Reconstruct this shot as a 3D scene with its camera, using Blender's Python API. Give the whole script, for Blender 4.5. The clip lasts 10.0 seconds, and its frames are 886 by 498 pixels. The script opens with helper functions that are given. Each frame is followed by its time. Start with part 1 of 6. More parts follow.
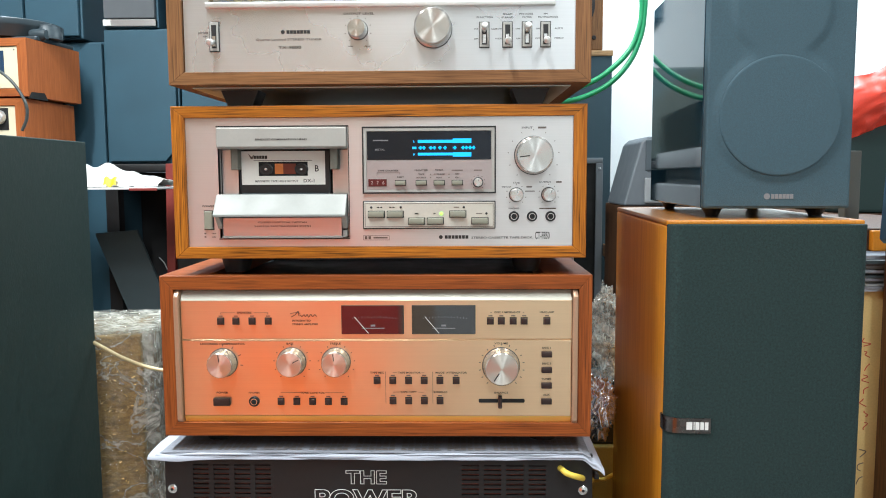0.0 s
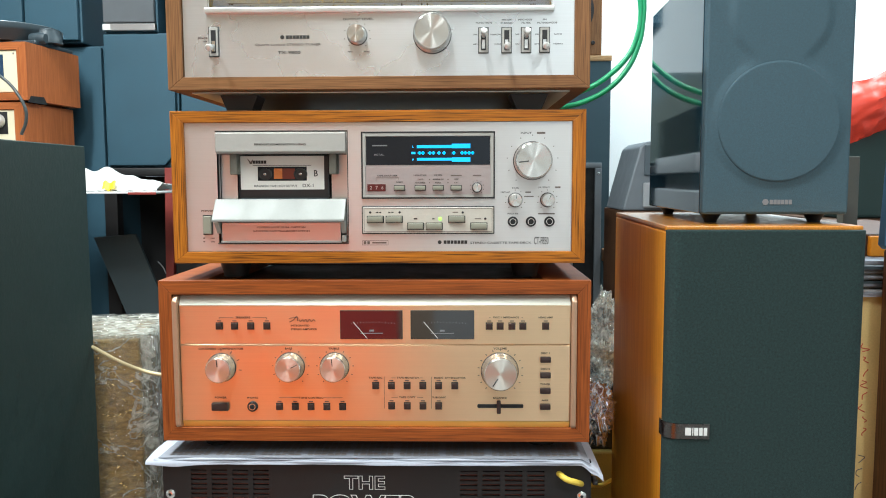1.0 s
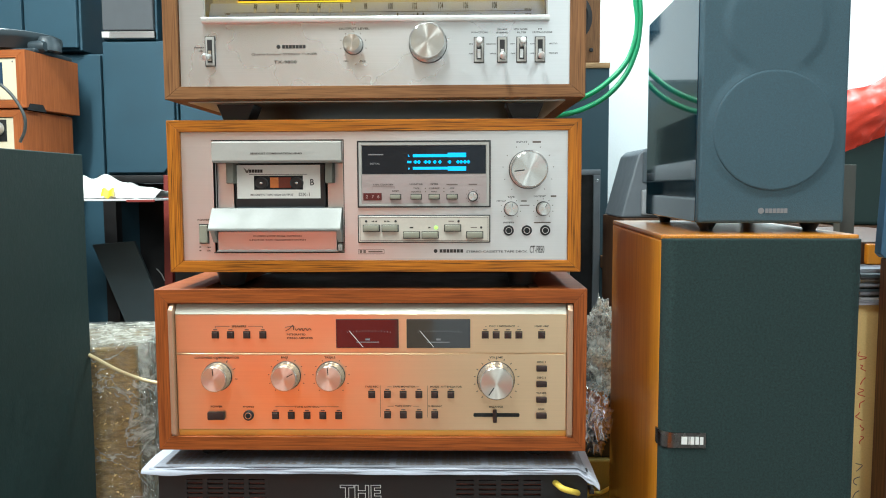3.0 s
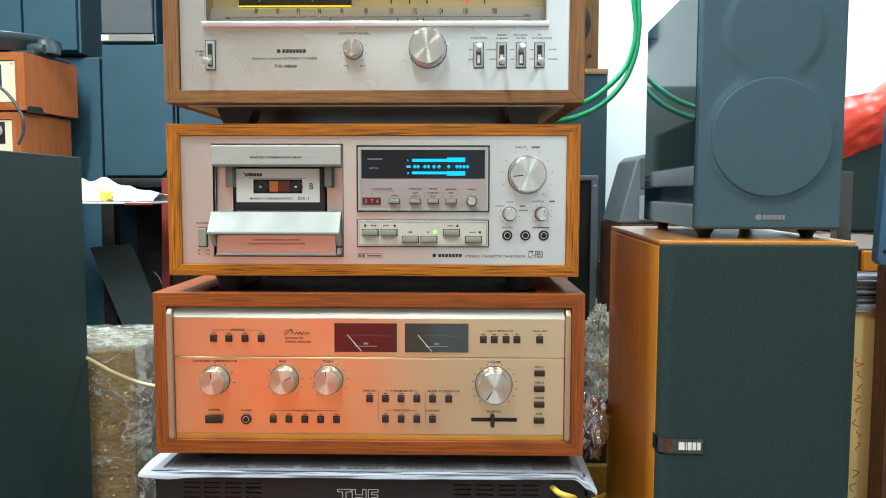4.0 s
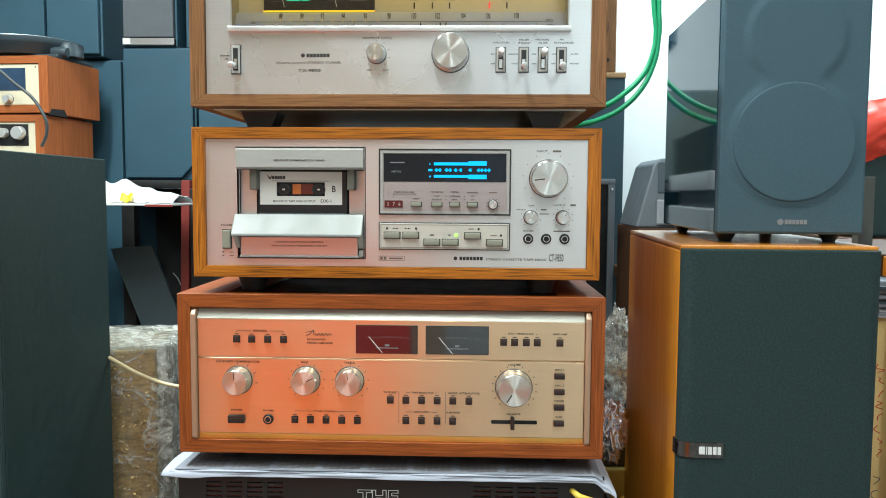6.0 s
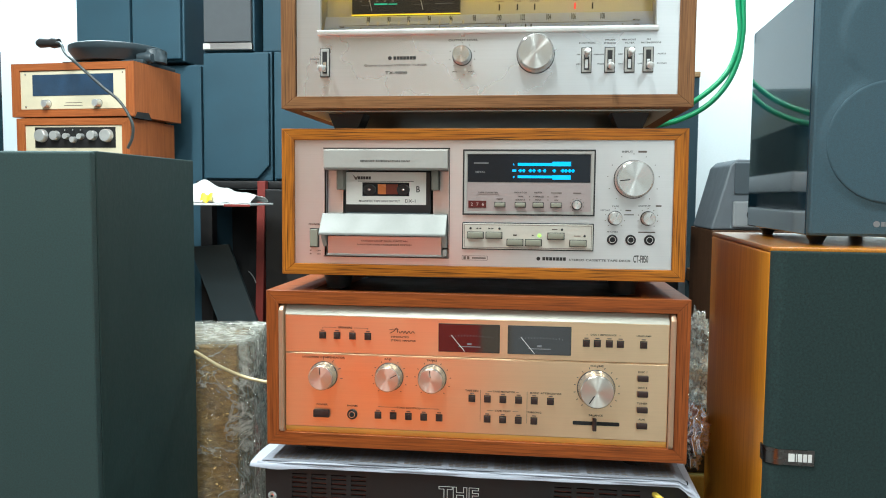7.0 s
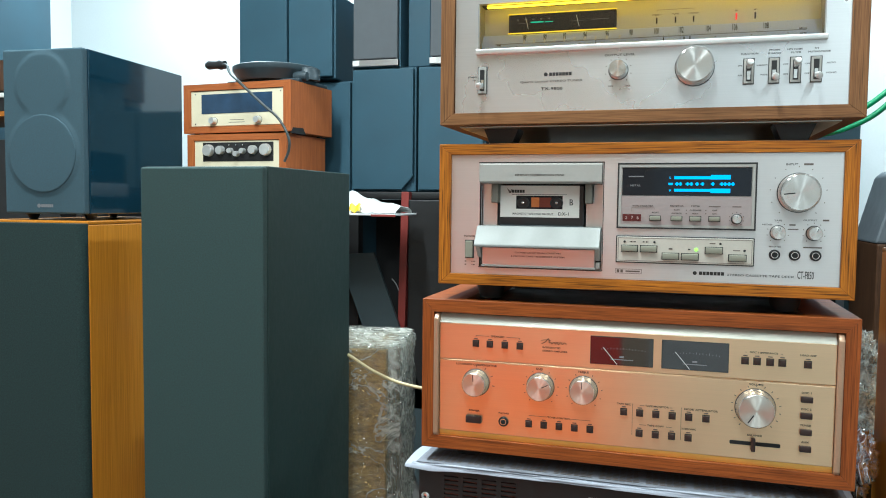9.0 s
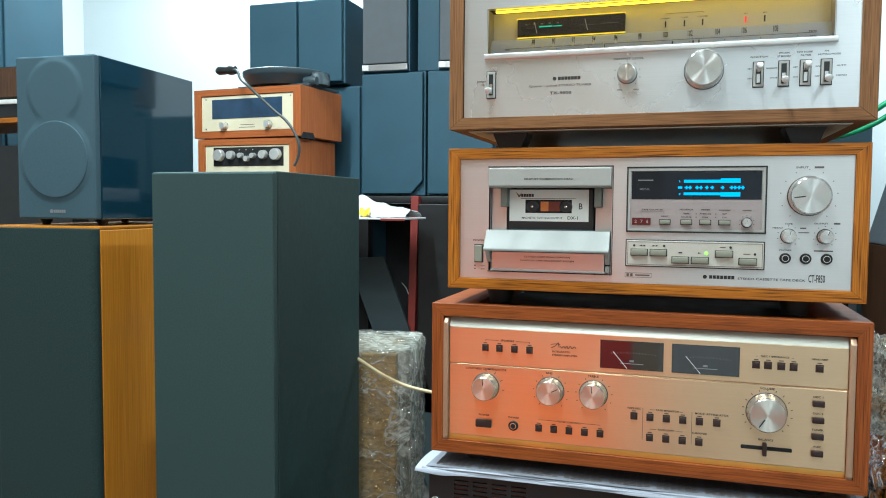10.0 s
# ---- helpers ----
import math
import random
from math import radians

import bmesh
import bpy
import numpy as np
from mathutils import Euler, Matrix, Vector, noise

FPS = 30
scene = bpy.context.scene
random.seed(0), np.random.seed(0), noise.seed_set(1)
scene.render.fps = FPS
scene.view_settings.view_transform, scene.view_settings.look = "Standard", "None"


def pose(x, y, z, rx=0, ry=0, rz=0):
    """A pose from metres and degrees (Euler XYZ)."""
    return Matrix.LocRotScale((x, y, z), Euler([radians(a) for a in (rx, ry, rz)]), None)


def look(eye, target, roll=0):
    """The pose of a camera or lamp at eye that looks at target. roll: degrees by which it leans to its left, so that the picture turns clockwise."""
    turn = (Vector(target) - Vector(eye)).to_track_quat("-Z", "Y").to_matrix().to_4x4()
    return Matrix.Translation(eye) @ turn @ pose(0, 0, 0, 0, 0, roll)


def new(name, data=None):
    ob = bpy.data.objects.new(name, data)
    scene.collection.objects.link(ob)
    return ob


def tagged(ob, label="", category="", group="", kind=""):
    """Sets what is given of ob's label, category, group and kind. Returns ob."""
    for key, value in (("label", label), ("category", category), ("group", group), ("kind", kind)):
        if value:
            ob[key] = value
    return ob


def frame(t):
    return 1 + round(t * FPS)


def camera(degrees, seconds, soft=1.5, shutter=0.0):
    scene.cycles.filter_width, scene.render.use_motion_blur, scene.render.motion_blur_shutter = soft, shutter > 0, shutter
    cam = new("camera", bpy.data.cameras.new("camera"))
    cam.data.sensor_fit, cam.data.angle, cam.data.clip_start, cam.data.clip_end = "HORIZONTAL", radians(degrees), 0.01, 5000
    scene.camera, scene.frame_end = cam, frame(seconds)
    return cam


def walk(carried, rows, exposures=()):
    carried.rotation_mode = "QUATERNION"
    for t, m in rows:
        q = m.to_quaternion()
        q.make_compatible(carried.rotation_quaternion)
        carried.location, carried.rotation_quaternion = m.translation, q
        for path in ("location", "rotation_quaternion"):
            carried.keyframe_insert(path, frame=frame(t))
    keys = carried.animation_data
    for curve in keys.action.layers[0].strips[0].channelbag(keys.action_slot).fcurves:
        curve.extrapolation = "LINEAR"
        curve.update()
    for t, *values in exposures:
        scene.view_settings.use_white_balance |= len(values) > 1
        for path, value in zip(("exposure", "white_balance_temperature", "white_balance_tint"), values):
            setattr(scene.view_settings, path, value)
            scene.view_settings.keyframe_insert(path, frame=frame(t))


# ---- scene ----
cam = camera(60.1, 10.0, soft=1.0)
PATH = [
    (0, (0.094, -0.83, 0.98), (0.049, 1.161, 0.788), -0.3),
    (0.5, (0.095, -0.83, 0.98), (0.05, 1.161, 0.795), -0.1),
    (1, (0.094, -0.83, 0.981), (0.052, 1.161, 0.8), -0.2),
    (1.5, (0.095, -0.831, 0.983), (0.054, 1.16, 0.804), -0.1),
    (2, (0.096, -0.831, 0.983), (0.056, 1.161, 0.809), -0.2),
    (2.5, (0.099, -0.83, 0.984), (0.055, 1.162, 0.814), -0.3),
    (4, (0.097, -0.832, 0.984), (0.062, 1.162, 0.831), 0.1),
    (4.5, (0.097, -0.833, 0.984), (0.062, 1.161, 0.836), 0.2),
    (5, (0.098, -0.833, 0.985), (0.063, 1.161, 0.838), 0.1),
    (5.2, (0.098, -0.833, 0.985), (0.063, 1.161, 0.838), 0.1),
    (6.3, (0.083, -0.841, 0.983), (-0.025, 1.152, 0.841), 0.4),
    (6.5, (0.078, -0.843, 0.981), (-0.061, 1.147, 0.842), 0.4),
    (7, (0.067, -0.847, 0.983), (-0.167, 1.134, 0.84), 0.5),
    (7.5, (0.059, -0.855, 0.985), (-0.272, 1.112, 0.842), 0.6),
    (8, (0.05, -0.863, 0.986), (-0.388, 1.084, 0.851), 0.7),
    (8.5, (0.05, -0.868, 0.987), (-0.463, 1.061, 0.864), 0.7),
    (9, (0.047, -0.873, 0.987), (-0.523, 1.04, 0.865), 0.6),
    (9.5, (0.05, -0.872, 0.987), (-0.544, 1.034, 0.871), 0.4),
    (10, (0.048, -0.874, 0.988), (-0.547, 1.032, 0.875), 0.4),
]
walk(cam, [(t, look(eye, target, roll)) for t, eye, target, roll in PATH], exposures=[(0.0, 0.33, 6250, 8), (1.0, 0.3, 6250, 5), (2.7, 0.26, 6200, 2), (5.0, 0.19, 6150, 1), (8.0, 0.14, 6050, 1), (10.0, 0.06, 5800, -2)])

# ---- light ----
world = bpy.data.worlds.new("world")
scene.world = world
world.use_nodes = True
world.node_tree.nodes["Background"].inputs[0].default_value = (0.8, 0.9, 1.0, 1)
world.node_tree.nodes["Background"].inputs[1].default_value = 0.3
LAMPS = [(-0.2, -0.98, 33, (0.97, 1.0, 0.99)), (-0.93, -0.06, 68, (0.95, 0.99, 1.0)), (-2.0, 2.15, 54, (0.84, 0.95, 1.0)), (1.3, 2.0, 66, (0.84, 0.95, 1.0)), (1.0, -2.2, 33, (0.93, 0.99, 1.0))]
LAMP_Z = 2.68
for lx, ly, power, tint in LAMPS:
    data = bpy.data.lights.new("ceiling_light_glow", "AREA")
    data.shape, data.size, data.size_y = "RECTANGLE", 0.12, 1.18
    data.energy, data.color = power, tint
    new("ceiling_light_glow", data).matrix_world = pose(lx, ly, LAMP_Z - 0.06)


# ---- materials ----
def nodes_of(name):
    m = bpy.data.materials.new(name)
    m.use_nodes = True
    return m, m.node_tree.nodes, m.node_tree.links, m.node_tree.nodes["Principled BSDF"]


def mat(name, base, rough=0.5, metal=0.0, vary=0.12, scale=30.0, bump=0.0, fine=400.0, coat=0.0, stretch=(1, 1, 1), spec=0.5, rough_vary=0.08):
    """A plain surface with colour, gloss and relief varied at two scales."""
    m, n, l, p = nodes_of(name)
    tc = n.new("ShaderNodeTexCoord")
    mp = n.new("ShaderNodeMapping")
    mp.inputs["Scale"].default_value = stretch
    l.new(tc.outputs["Object"], mp.inputs[0])
    big, small = n.new("ShaderNodeTexNoise"), n.new("ShaderNodeTexNoise")
    big.inputs["Scale"].default_value, big.inputs["Detail"].default_value = scale, 5
    small.inputs["Scale"].default_value, small.inputs["Detail"].default_value = fine, 3
    l.new(mp.outputs[0], big.inputs["Vector"])
    l.new(mp.outputs[0], small.inputs["Vector"])
    add = n.new("ShaderNodeMath")
    add.operation = "ADD"
    l.new(big.outputs["Fac"], add.inputs[0])
    l.new(small.outputs["Fac"], add.inputs[1])
    ramp = n.new("ShaderNodeMapRange")
    ramp.inputs["From Min"].default_value, ramp.inputs["From Max"].default_value = 0.6, 1.4
    ramp.inputs["To Min"].default_value, ramp.inputs["To Max"].default_value = 1 - vary, 1 + vary
    l.new(add.outputs[0], ramp.inputs["Value"])
    mul = n.new("ShaderNodeVectorMath")
    mul.operation = "SCALE"
    mul.inputs[0].default_value = base
    l.new(ramp.outputs[0], mul.inputs["Scale"])
    l.new(mul.outputs[0], p.inputs["Base Color"])
    rr = n.new("ShaderNodeMapRange")
    rr.inputs["From Min"].default_value, rr.inputs["From Max"].default_value = 0.3, 0.7
    rr.inputs["To Min"].default_value, rr.inputs["To Max"].default_value = max(0.02, rough - rough_vary), min(1, rough + rough_vary)
    l.new(big.outputs["Fac"], rr.inputs["Value"])
    l.new(rr.outputs[0], p.inputs["Roughness"])
    p.inputs["Metallic"].default_value = metal
    p.inputs["Specular IOR Level"].default_value = spec
    p.inputs["Coat Weight"].default_value = coat
    p.inputs["Coat Roughness"].default_value = 0.05
    if bump:
        b = n.new("ShaderNodeBump")
        b.inputs["Strength"].default_value, b.inputs["Distance"].default_value = bump, 0.001
        l.new(small.outputs["Fac"], b.inputs["Height"])
        l.new(b.outputs[0], p.inputs["Normal"])
    return m


def wood(name, dark, light, axis, rough=0.5, grain=1.0, coat=0.04, pores=0.45):
    """Veneer whose grain runs along the axis."""
    m, n, l, p = nodes_of(name)
    tc = n.new("ShaderNodeTexCoord")
    mp = n.new("ShaderNodeMapping")
    s = {"x": (1.1, 62, 62), "y": (62, 1.1, 62), "z": (62, 62, 1.1)}[axis]
    mp.inputs["Scale"].default_value = [v * grain for v in s]
    info = n.new("ShaderNodeObjectInfo")
    shift = n.new("ShaderNodeVectorMath")
    shift.operation = "SCALE"
    shift.inputs[0].default_value = (3.1, 5.7, 4.3)
    l.new(info.outputs["Random"], shift.inputs["Scale"])
    l.new(shift.outputs[0], mp.inputs["Location"])
    l.new(tc.outputs["Object"], mp.inputs[0])
    a, b, c = (n.new("ShaderNodeTexNoise") for _ in range(3))
    a.inputs["Scale"].default_value, a.inputs["Detail"].default_value, a.inputs["Distortion"].default_value = 2.2, 6, 0.6
    b.inputs["Scale"].default_value, b.inputs["Detail"].default_value = 13, 5
    c.inputs["Scale"].default_value, c.inputs["Detail"].default_value = 0.35, 2
    for t in (a, b, c):
        l.new(mp.outputs[0], t.inputs["Vector"])
    mix = n.new("ShaderNodeMath")
    mix.operation = "MULTIPLY_ADD"
    l.new(b.outputs["Fac"], mix.inputs[0])
    mix.inputs[1].default_value = 0.85
    half = n.new("ShaderNodeMath")
    half.operation, half.inputs[1].default_value = "MULTIPLY", 0.45
    l.new(a.outputs["Fac"], half.inputs[0])
    l.new(half.outputs[0], mix.inputs[2])
    mix2 = n.new("ShaderNodeMath")
    mix2.operation = "MULTIPLY_ADD"
    l.new(c.outputs["Fac"], mix2.inputs[0])
    mix2.inputs[1].default_value = 0.15
    l.new(mix.outputs[0], mix2.inputs[2])
    ramp = n.new("ShaderNodeValToRGB")
    norm = n.new("ShaderNodeMapRange")
    norm.inputs["From Min"].default_value, norm.inputs["From Max"].default_value = 0.58, 0.9
    ramp.color_ramp.elements[0].color, ramp.color_ramp.elements[1].color = (*dark, 1), (*light, 1)
    l.new(mix2.outputs[0], norm.inputs["Value"])
    l.new(norm.outputs[0], ramp.inputs[0])
    pm = n.new("ShaderNodeMapping")
    pm.inputs["Scale"].default_value = [16 if v < 2 else 760 for v in s]
    l.new(tc.outputs["Object"], pm.inputs[0])
    pore = n.new("ShaderNodeTexNoise")
    pore.inputs["Scale"].default_value, pore.inputs["Detail"].default_value = 1.0, 3
    l.new(pm.outputs[0], pore.inputs["Vector"])
    cut = n.new("ShaderNodeMapRange")
    cut.inputs["From Min"].default_value, cut.inputs["From Max"].default_value = 0.52, 0.66
    cut.inputs["To Min"].default_value, cut.inputs["To Max"].default_value = 1.0, 1.0 - pores
    l.new(pore.outputs["Fac"], cut.inputs["Value"])
    shade = n.new("ShaderNodeVectorMath")
    shade.operation = "SCALE"
    l.new(ramp.outputs[0], shade.inputs[0])
    l.new(cut.outputs[0], shade.inputs["Scale"])
    l.new(shade.outputs[0], p.inputs["Base Color"])
    bmp = n.new("ShaderNodeBump")
    bmp.inputs["Strength"].default_value, bmp.inputs["Distance"].default_value = 0.25, 0.0006
    l.new(b.outputs["Fac"], bmp.inputs["Height"])
    l.new(bmp.outputs[0], p.inputs["Normal"])
    p.inputs["Roughness"].default_value = rough
    p.inputs["Specular IOR Level"].default_value = 0.3
    p.inputs["Coat Weight"].default_value, p.inputs["Coat Roughness"].default_value = coat, 0.25
    return m


BRUSHED = []


def brushed(name, base, rough=0.3, axis="x", aniso=0.6, metal=0.85):
    """Aluminium brushed along an axis, with fine streaks."""
    m, n, l, p = nodes_of(name)
    tc = n.new("ShaderNodeTexCoord")
    mp = n.new("ShaderNodeMapping")
    mp.inputs["Scale"].default_value = {"x": (3, 900, 900), "z": (900, 900, 3)}[axis]
    l.new(tc.outputs["Object"], mp.inputs[0])
    a = n.new("ShaderNodeTexNoise")
    a.inputs["Scale"].default_value, a.inputs["Detail"].default_value = 1.6, 4
    l.new(mp.outputs[0], a.inputs["Vector"])
    smear = n.new("ShaderNodeTexNoise")
    smear.inputs["Scale"].default_value, smear.inputs["Detail"].default_value = 9, 4
    l.new(tc.outputs["Object"], smear.inputs["Vector"])
    r = n.new("ShaderNodeMapRange")
    r.inputs["To Min"].default_value, r.inputs["To Max"].default_value = 0.94, 1.05
    l.new(a.outputs["Fac"], r.inputs["Value"])
    mul = n.new("ShaderNodeVectorMath")
    mul.operation = "SCALE"
    mul.inputs[0].default_value = base
    l.new(r.outputs[0], mul.inputs["Scale"])
    l.new(mul.outputs[0], p.inputs["Base Color"])
    r2 = n.new("ShaderNodeMapRange")
    r2.inputs["From Min"].default_value, r2.inputs["From Max"].default_value = 0.3, 0.7
    r2.inputs["To Min"].default_value, r2.inputs["To Max"].default_value = rough - 0.04, rough + 0.05
    l.new(smear.outputs["Fac"], r2.inputs["Value"])
    l.new(r2.outputs[0], p.inputs["Roughness"])
    b = n.new("ShaderNodeBump")
    b.inputs["Strength"].default_value, b.inputs["Distance"].default_value = 0.12, 0.0002
    l.new(a.outputs["Fac"], b.inputs["Height"])
    l.new(b.outputs[0], p.inputs["Normal"])
    p.inputs["Metallic"].default_value = metal
    if aniso:
        t = n.new("ShaderNodeTangent")
        t.direction_type = "UV_MAP"
        l.new(t.outputs[0], p.inputs["Tangent"])
        p.inputs["Anisotropic"].default_value = aniso
        p.inputs["Anisotropic Rotation"].default_value = 0.25 if axis == "x" else 0.0
        BRUSHED.append(m)
    return m


def turned(name, base, rough=0.22):
    """Spun aluminium: the gloss fans out round the knob's axis."""
    m, n, l, p = nodes_of(name)
    p.inputs["Base Color"].default_value = (*base, 1)
    p.inputs["Metallic"].default_value, p.inputs["Roughness"].default_value = 1.0, rough
    p.inputs["Anisotropic"].default_value, p.inputs["Anisotropic Rotation"].default_value = 0.9, 0.25
    t = n.new("ShaderNodeTangent")
    t.direction_type, t.axis = "RADIAL", "Y"
    l.new(t.outputs[0], p.inputs["Tangent"])
    tc = n.new("ShaderNodeTexCoord")
    w = n.new("ShaderNodeTexNoise")
    w.inputs["Scale"].default_value = 300
    l.new(tc.outputs["Object"], w.inputs["Vector"])
    r = n.new("ShaderNodeMapRange")
    r.inputs["To Min"].default_value, r.inputs["To Max"].default_value = rough - 0.05, rough + 0.08
    l.new(w.outputs["Fac"], r.inputs["Value"])
    l.new(r.outputs[0], p.inputs["Roughness"])
    return m


def glow(name, colour, strength, base=(0.02, 0.02, 0.02)):
    m, n, l, p = nodes_of(name)
    p.inputs["Base Color"].default_value = (*base, 1)
    p.inputs["Emission Color"].default_value, p.inputs["Emission Strength"].default_value = (*colour, 1), strength
    return m


def glass(name, tint=(1, 1, 1), rough=0.0, clear=0.9):
    """A thin clear sheet: mostly see-through, with a glossy face."""
    m, n, l, p = nodes_of(name)
    n.remove(p)
    fr = n.new("ShaderNodeFresnel")
    fr.inputs["IOR"].default_value = 1.5
    tr, gl, mx = n.new("ShaderNodeBsdfTransparent"), n.new("ShaderNodeBsdfGlossy"), n.new("ShaderNodeMixShader")
    tr.inputs[0].default_value = (*tint, 1)
    gl.inputs["Roughness"].default_value = rough
    l.new(fr.outputs[0], mx.inputs[0])
    l.new(tr.outputs[0], mx.inputs[1])
    l.new(gl.outputs[0], mx.inputs[2])
    l.new(mx.outputs[0], n["Material Output"].inputs[0])
    return m


def film(name, milk=0.3):
    """Crinkled clear packing film: mostly clear, a little milky, with sharp glints off its creases."""
    m, n, l, p = nodes_of(name)
    n.remove(p)
    tc = n.new("ShaderNodeTexCoord")
    no, ridge = n.new("ShaderNodeTexNoise"), n.new("ShaderNodeTexNoise")
    no.inputs["Scale"].default_value, no.inputs["Detail"].default_value, no.inputs["Distortion"].default_value = 20, 6, 2.5
    ridge.inputs["Scale"].default_value, ridge.inputs["Detail"].default_value, ridge.inputs["Distortion"].default_value = 48, 7, 2.2
    bmp = n.new("ShaderNodeBump")
    bmp.inputs["Strength"].default_value, bmp.inputs["Distance"].default_value = 1.0, 0.03
    for t in (no, ridge):
        l.new(tc.outputs["Object"], t.inputs["Vector"])
    l.new(ridge.outputs["Fac"], bmp.inputs["Height"])
    clear, shine, white = n.new("ShaderNodeBsdfTransparent"), n.new("ShaderNodeBsdfGlossy"), n.new("ShaderNodeBsdfDiffuse")
    clear.inputs[0].default_value = (0.93, 0.93, 0.91, 1)
    shine.inputs["Roughness"].default_value = 0.06
    white.inputs[0].default_value = (0.9, 0.9, 0.84, 1)
    l.new(bmp.outputs[0], shine.inputs["Normal"])
    a, b = n.new("ShaderNodeMixShader"), n.new("ShaderNodeMixShader")
    r = n.new("ShaderNodeMapRange")
    r.inputs["From Min"].default_value, r.inputs["From Max"].default_value = 0.42, 0.72
    r.inputs["To Min"].default_value, r.inputs["To Max"].default_value = 0.02, milk
    l.new(no.outputs["Fac"], r.inputs["Value"])
    # Thin white lines mixed into the colour brighten the creases.
    crease = n.new("ShaderNodeTexNoise")
    crease.inputs["Scale"].default_value, crease.inputs["Detail"].default_value, crease.inputs["Distortion"].default_value = 11, 6, 0.8
    l.new(tc.outputs["Object"], crease.inputs["Vector"])
    off, size, line, total = n.new("ShaderNodeMath"), n.new("ShaderNodeMath"), n.new("ShaderNodeMapRange"), n.new("ShaderNodeMath")
    off.operation, off.inputs[1].default_value = "SUBTRACT", 0.5
    size.operation, total.operation = "ABSOLUTE", "ADD"
    line.inputs["From Min"].default_value, line.inputs["From Max"].default_value = 0.0, 0.018
    line.inputs["To Min"].default_value, line.inputs["To Max"].default_value = 0.5, 0.0
    l.new(crease.outputs["Fac"], off.inputs[0])
    l.new(off.outputs[0], size.inputs[0])
    l.new(size.outputs[0], line.inputs["Value"])
    l.new(r.outputs[0], total.inputs[0])
    l.new(line.outputs[0], total.inputs[1])
    l.new(total.outputs[0], a.inputs[0])
    l.new(clear.outputs[0], a.inputs[1])
    through_light, soft_white = n.new("ShaderNodeBsdfTranslucent"), n.new("ShaderNodeMixShader")
    through_light.inputs[0].default_value = (0.95, 0.95, 0.9, 1)
    soft_white.inputs[0].default_value = 0.45
    l.new(white.outputs[0], soft_white.inputs[1])
    l.new(through_light.outputs[0], soft_white.inputs[2])
    l.new(soft_white.outputs[0], a.inputs[2])
    b.inputs[0].default_value = 0.15
    l.new(a.outputs[0], b.inputs[1])
    l.new(shine.outputs[0], b.inputs[2])
    l.new(b.outputs[0], n["Material Output"].inputs[0])
    return m


WHITE_WALL = mat("white_wall_paint", (0.7, 0.72, 0.72), 0.8, vary=0.03, scale=2, bump=0.1, fine=120)
BEIGE_WALL = mat("tan_wall_paint", (0.5, 0.37, 0.25), 0.8, vary=0.05, scale=2)
SILVER = mat("silver_painted_knob", (0.76, 0.76, 0.74), 0.35, 0.8, vary=0.04)
PALE_WALL = mat("pale_grey_wall_paint", (0.58, 0.58, 0.57), 0.8, vary=0.04, scale=2)
CEILING = mat("ceiling_paint", (0.7, 0.7, 0.7), 0.85, vary=0.03, scale=3)
# Colours of the unseen boards that redden the metal panels' reflections.
RED_REFLECTION = mat("red_reflection_board_paint", (0.9, 0.055, 0.025), 0.6, vary=0.08, scale=4)
ORANGE_REFLECTION = mat("orange_reflection_board_paint", (0.95, 0.22, 0.015), 0.6, vary=0.08, scale=4)
FLOOR = mat("floor_tile", (0.17, 0.16, 0.15), 0.35, vary=0.1, scale=5)
WALNUT_X = wood("reddish_walnut_x", (0.2, 0.045, 0.007), (0.36, 0.09, 0.015), "x", grain=1.7)
WALNUT_Z = wood("reddish_walnut_z", (0.2, 0.045, 0.007), (0.36, 0.09, 0.015), "z", grain=1.7)
OAK_X = wood("golden_oak_x", (0.28, 0.078, 0.004), (0.54, 0.185, 0.013), "x", grain=1.6, pores=0.75)
OAK_Z = wood("golden_oak_z", (0.28, 0.078, 0.004), (0.54, 0.185, 0.013), "z", grain=1.6, pores=0.75)
TEAK_X = wood("brown_walnut_x", (0.18, 0.078, 0.028), (0.29, 0.135, 0.052), "x", grain=1.6)
TEAK_Z = wood("brown_walnut_z", (0.18, 0.078, 0.028), (0.29, 0.135, 0.052), "z", grain=1.6)
CHERRY_Z = wood("cherry_veneer_z", (0.62, 0.21, 0.011), (0.77, 0.305, 0.024), "z", rough=0.45, grain=0.6, coat=0.3, pores=0.12)
CHERRY_Y = wood("cherry_veneer_y", (0.5, 0.168, 0.009), (0.63, 0.24, 0.02), "y", rough=0.3, grain=0.6, coat=0.7, pores=0.12)
OLDWOOD_X = wood("orange_walnut_x", (0.32, 0.085, 0.022), (0.47, 0.14, 0.038), "x", pores=0.2)
OLDWOOD_Z = wood("orange_walnut_z", (0.32, 0.085, 0.022), (0.47, 0.14, 0.038), "z", pores=0.2)
DARKWOOD = wood("dark_brown_veneer", (0.05, 0.022, 0.01), (0.13, 0.06, 0.03), "z")
PALEWOOD = wood("pale_wood_edge", (0.42, 0.24, 0.11), (0.62, 0.4, 0.2), "x")
ALU = brushed("brushed_aluminium", (0.7, 0.68, 0.67), 0.33)
ALU_COOL = brushed("cool_brushed_aluminium", (0.74, 0.75, 0.76), 0.28)
ALU_WARM = brushed("champagne_aluminium", (0.88, 0.625, 0.395), 0.31, metal=0.97)
BEVEL_ALU = mat("satin_silver_bevel", (0.56, 0.54, 0.46), 0.45, 0.35, vary=0.04, scale=20)
KEY_PLATE = mat("cream_silver_key_plate", (0.6, 0.57, 0.5), 0.45, 0.35, vary=0.05, scale=20)
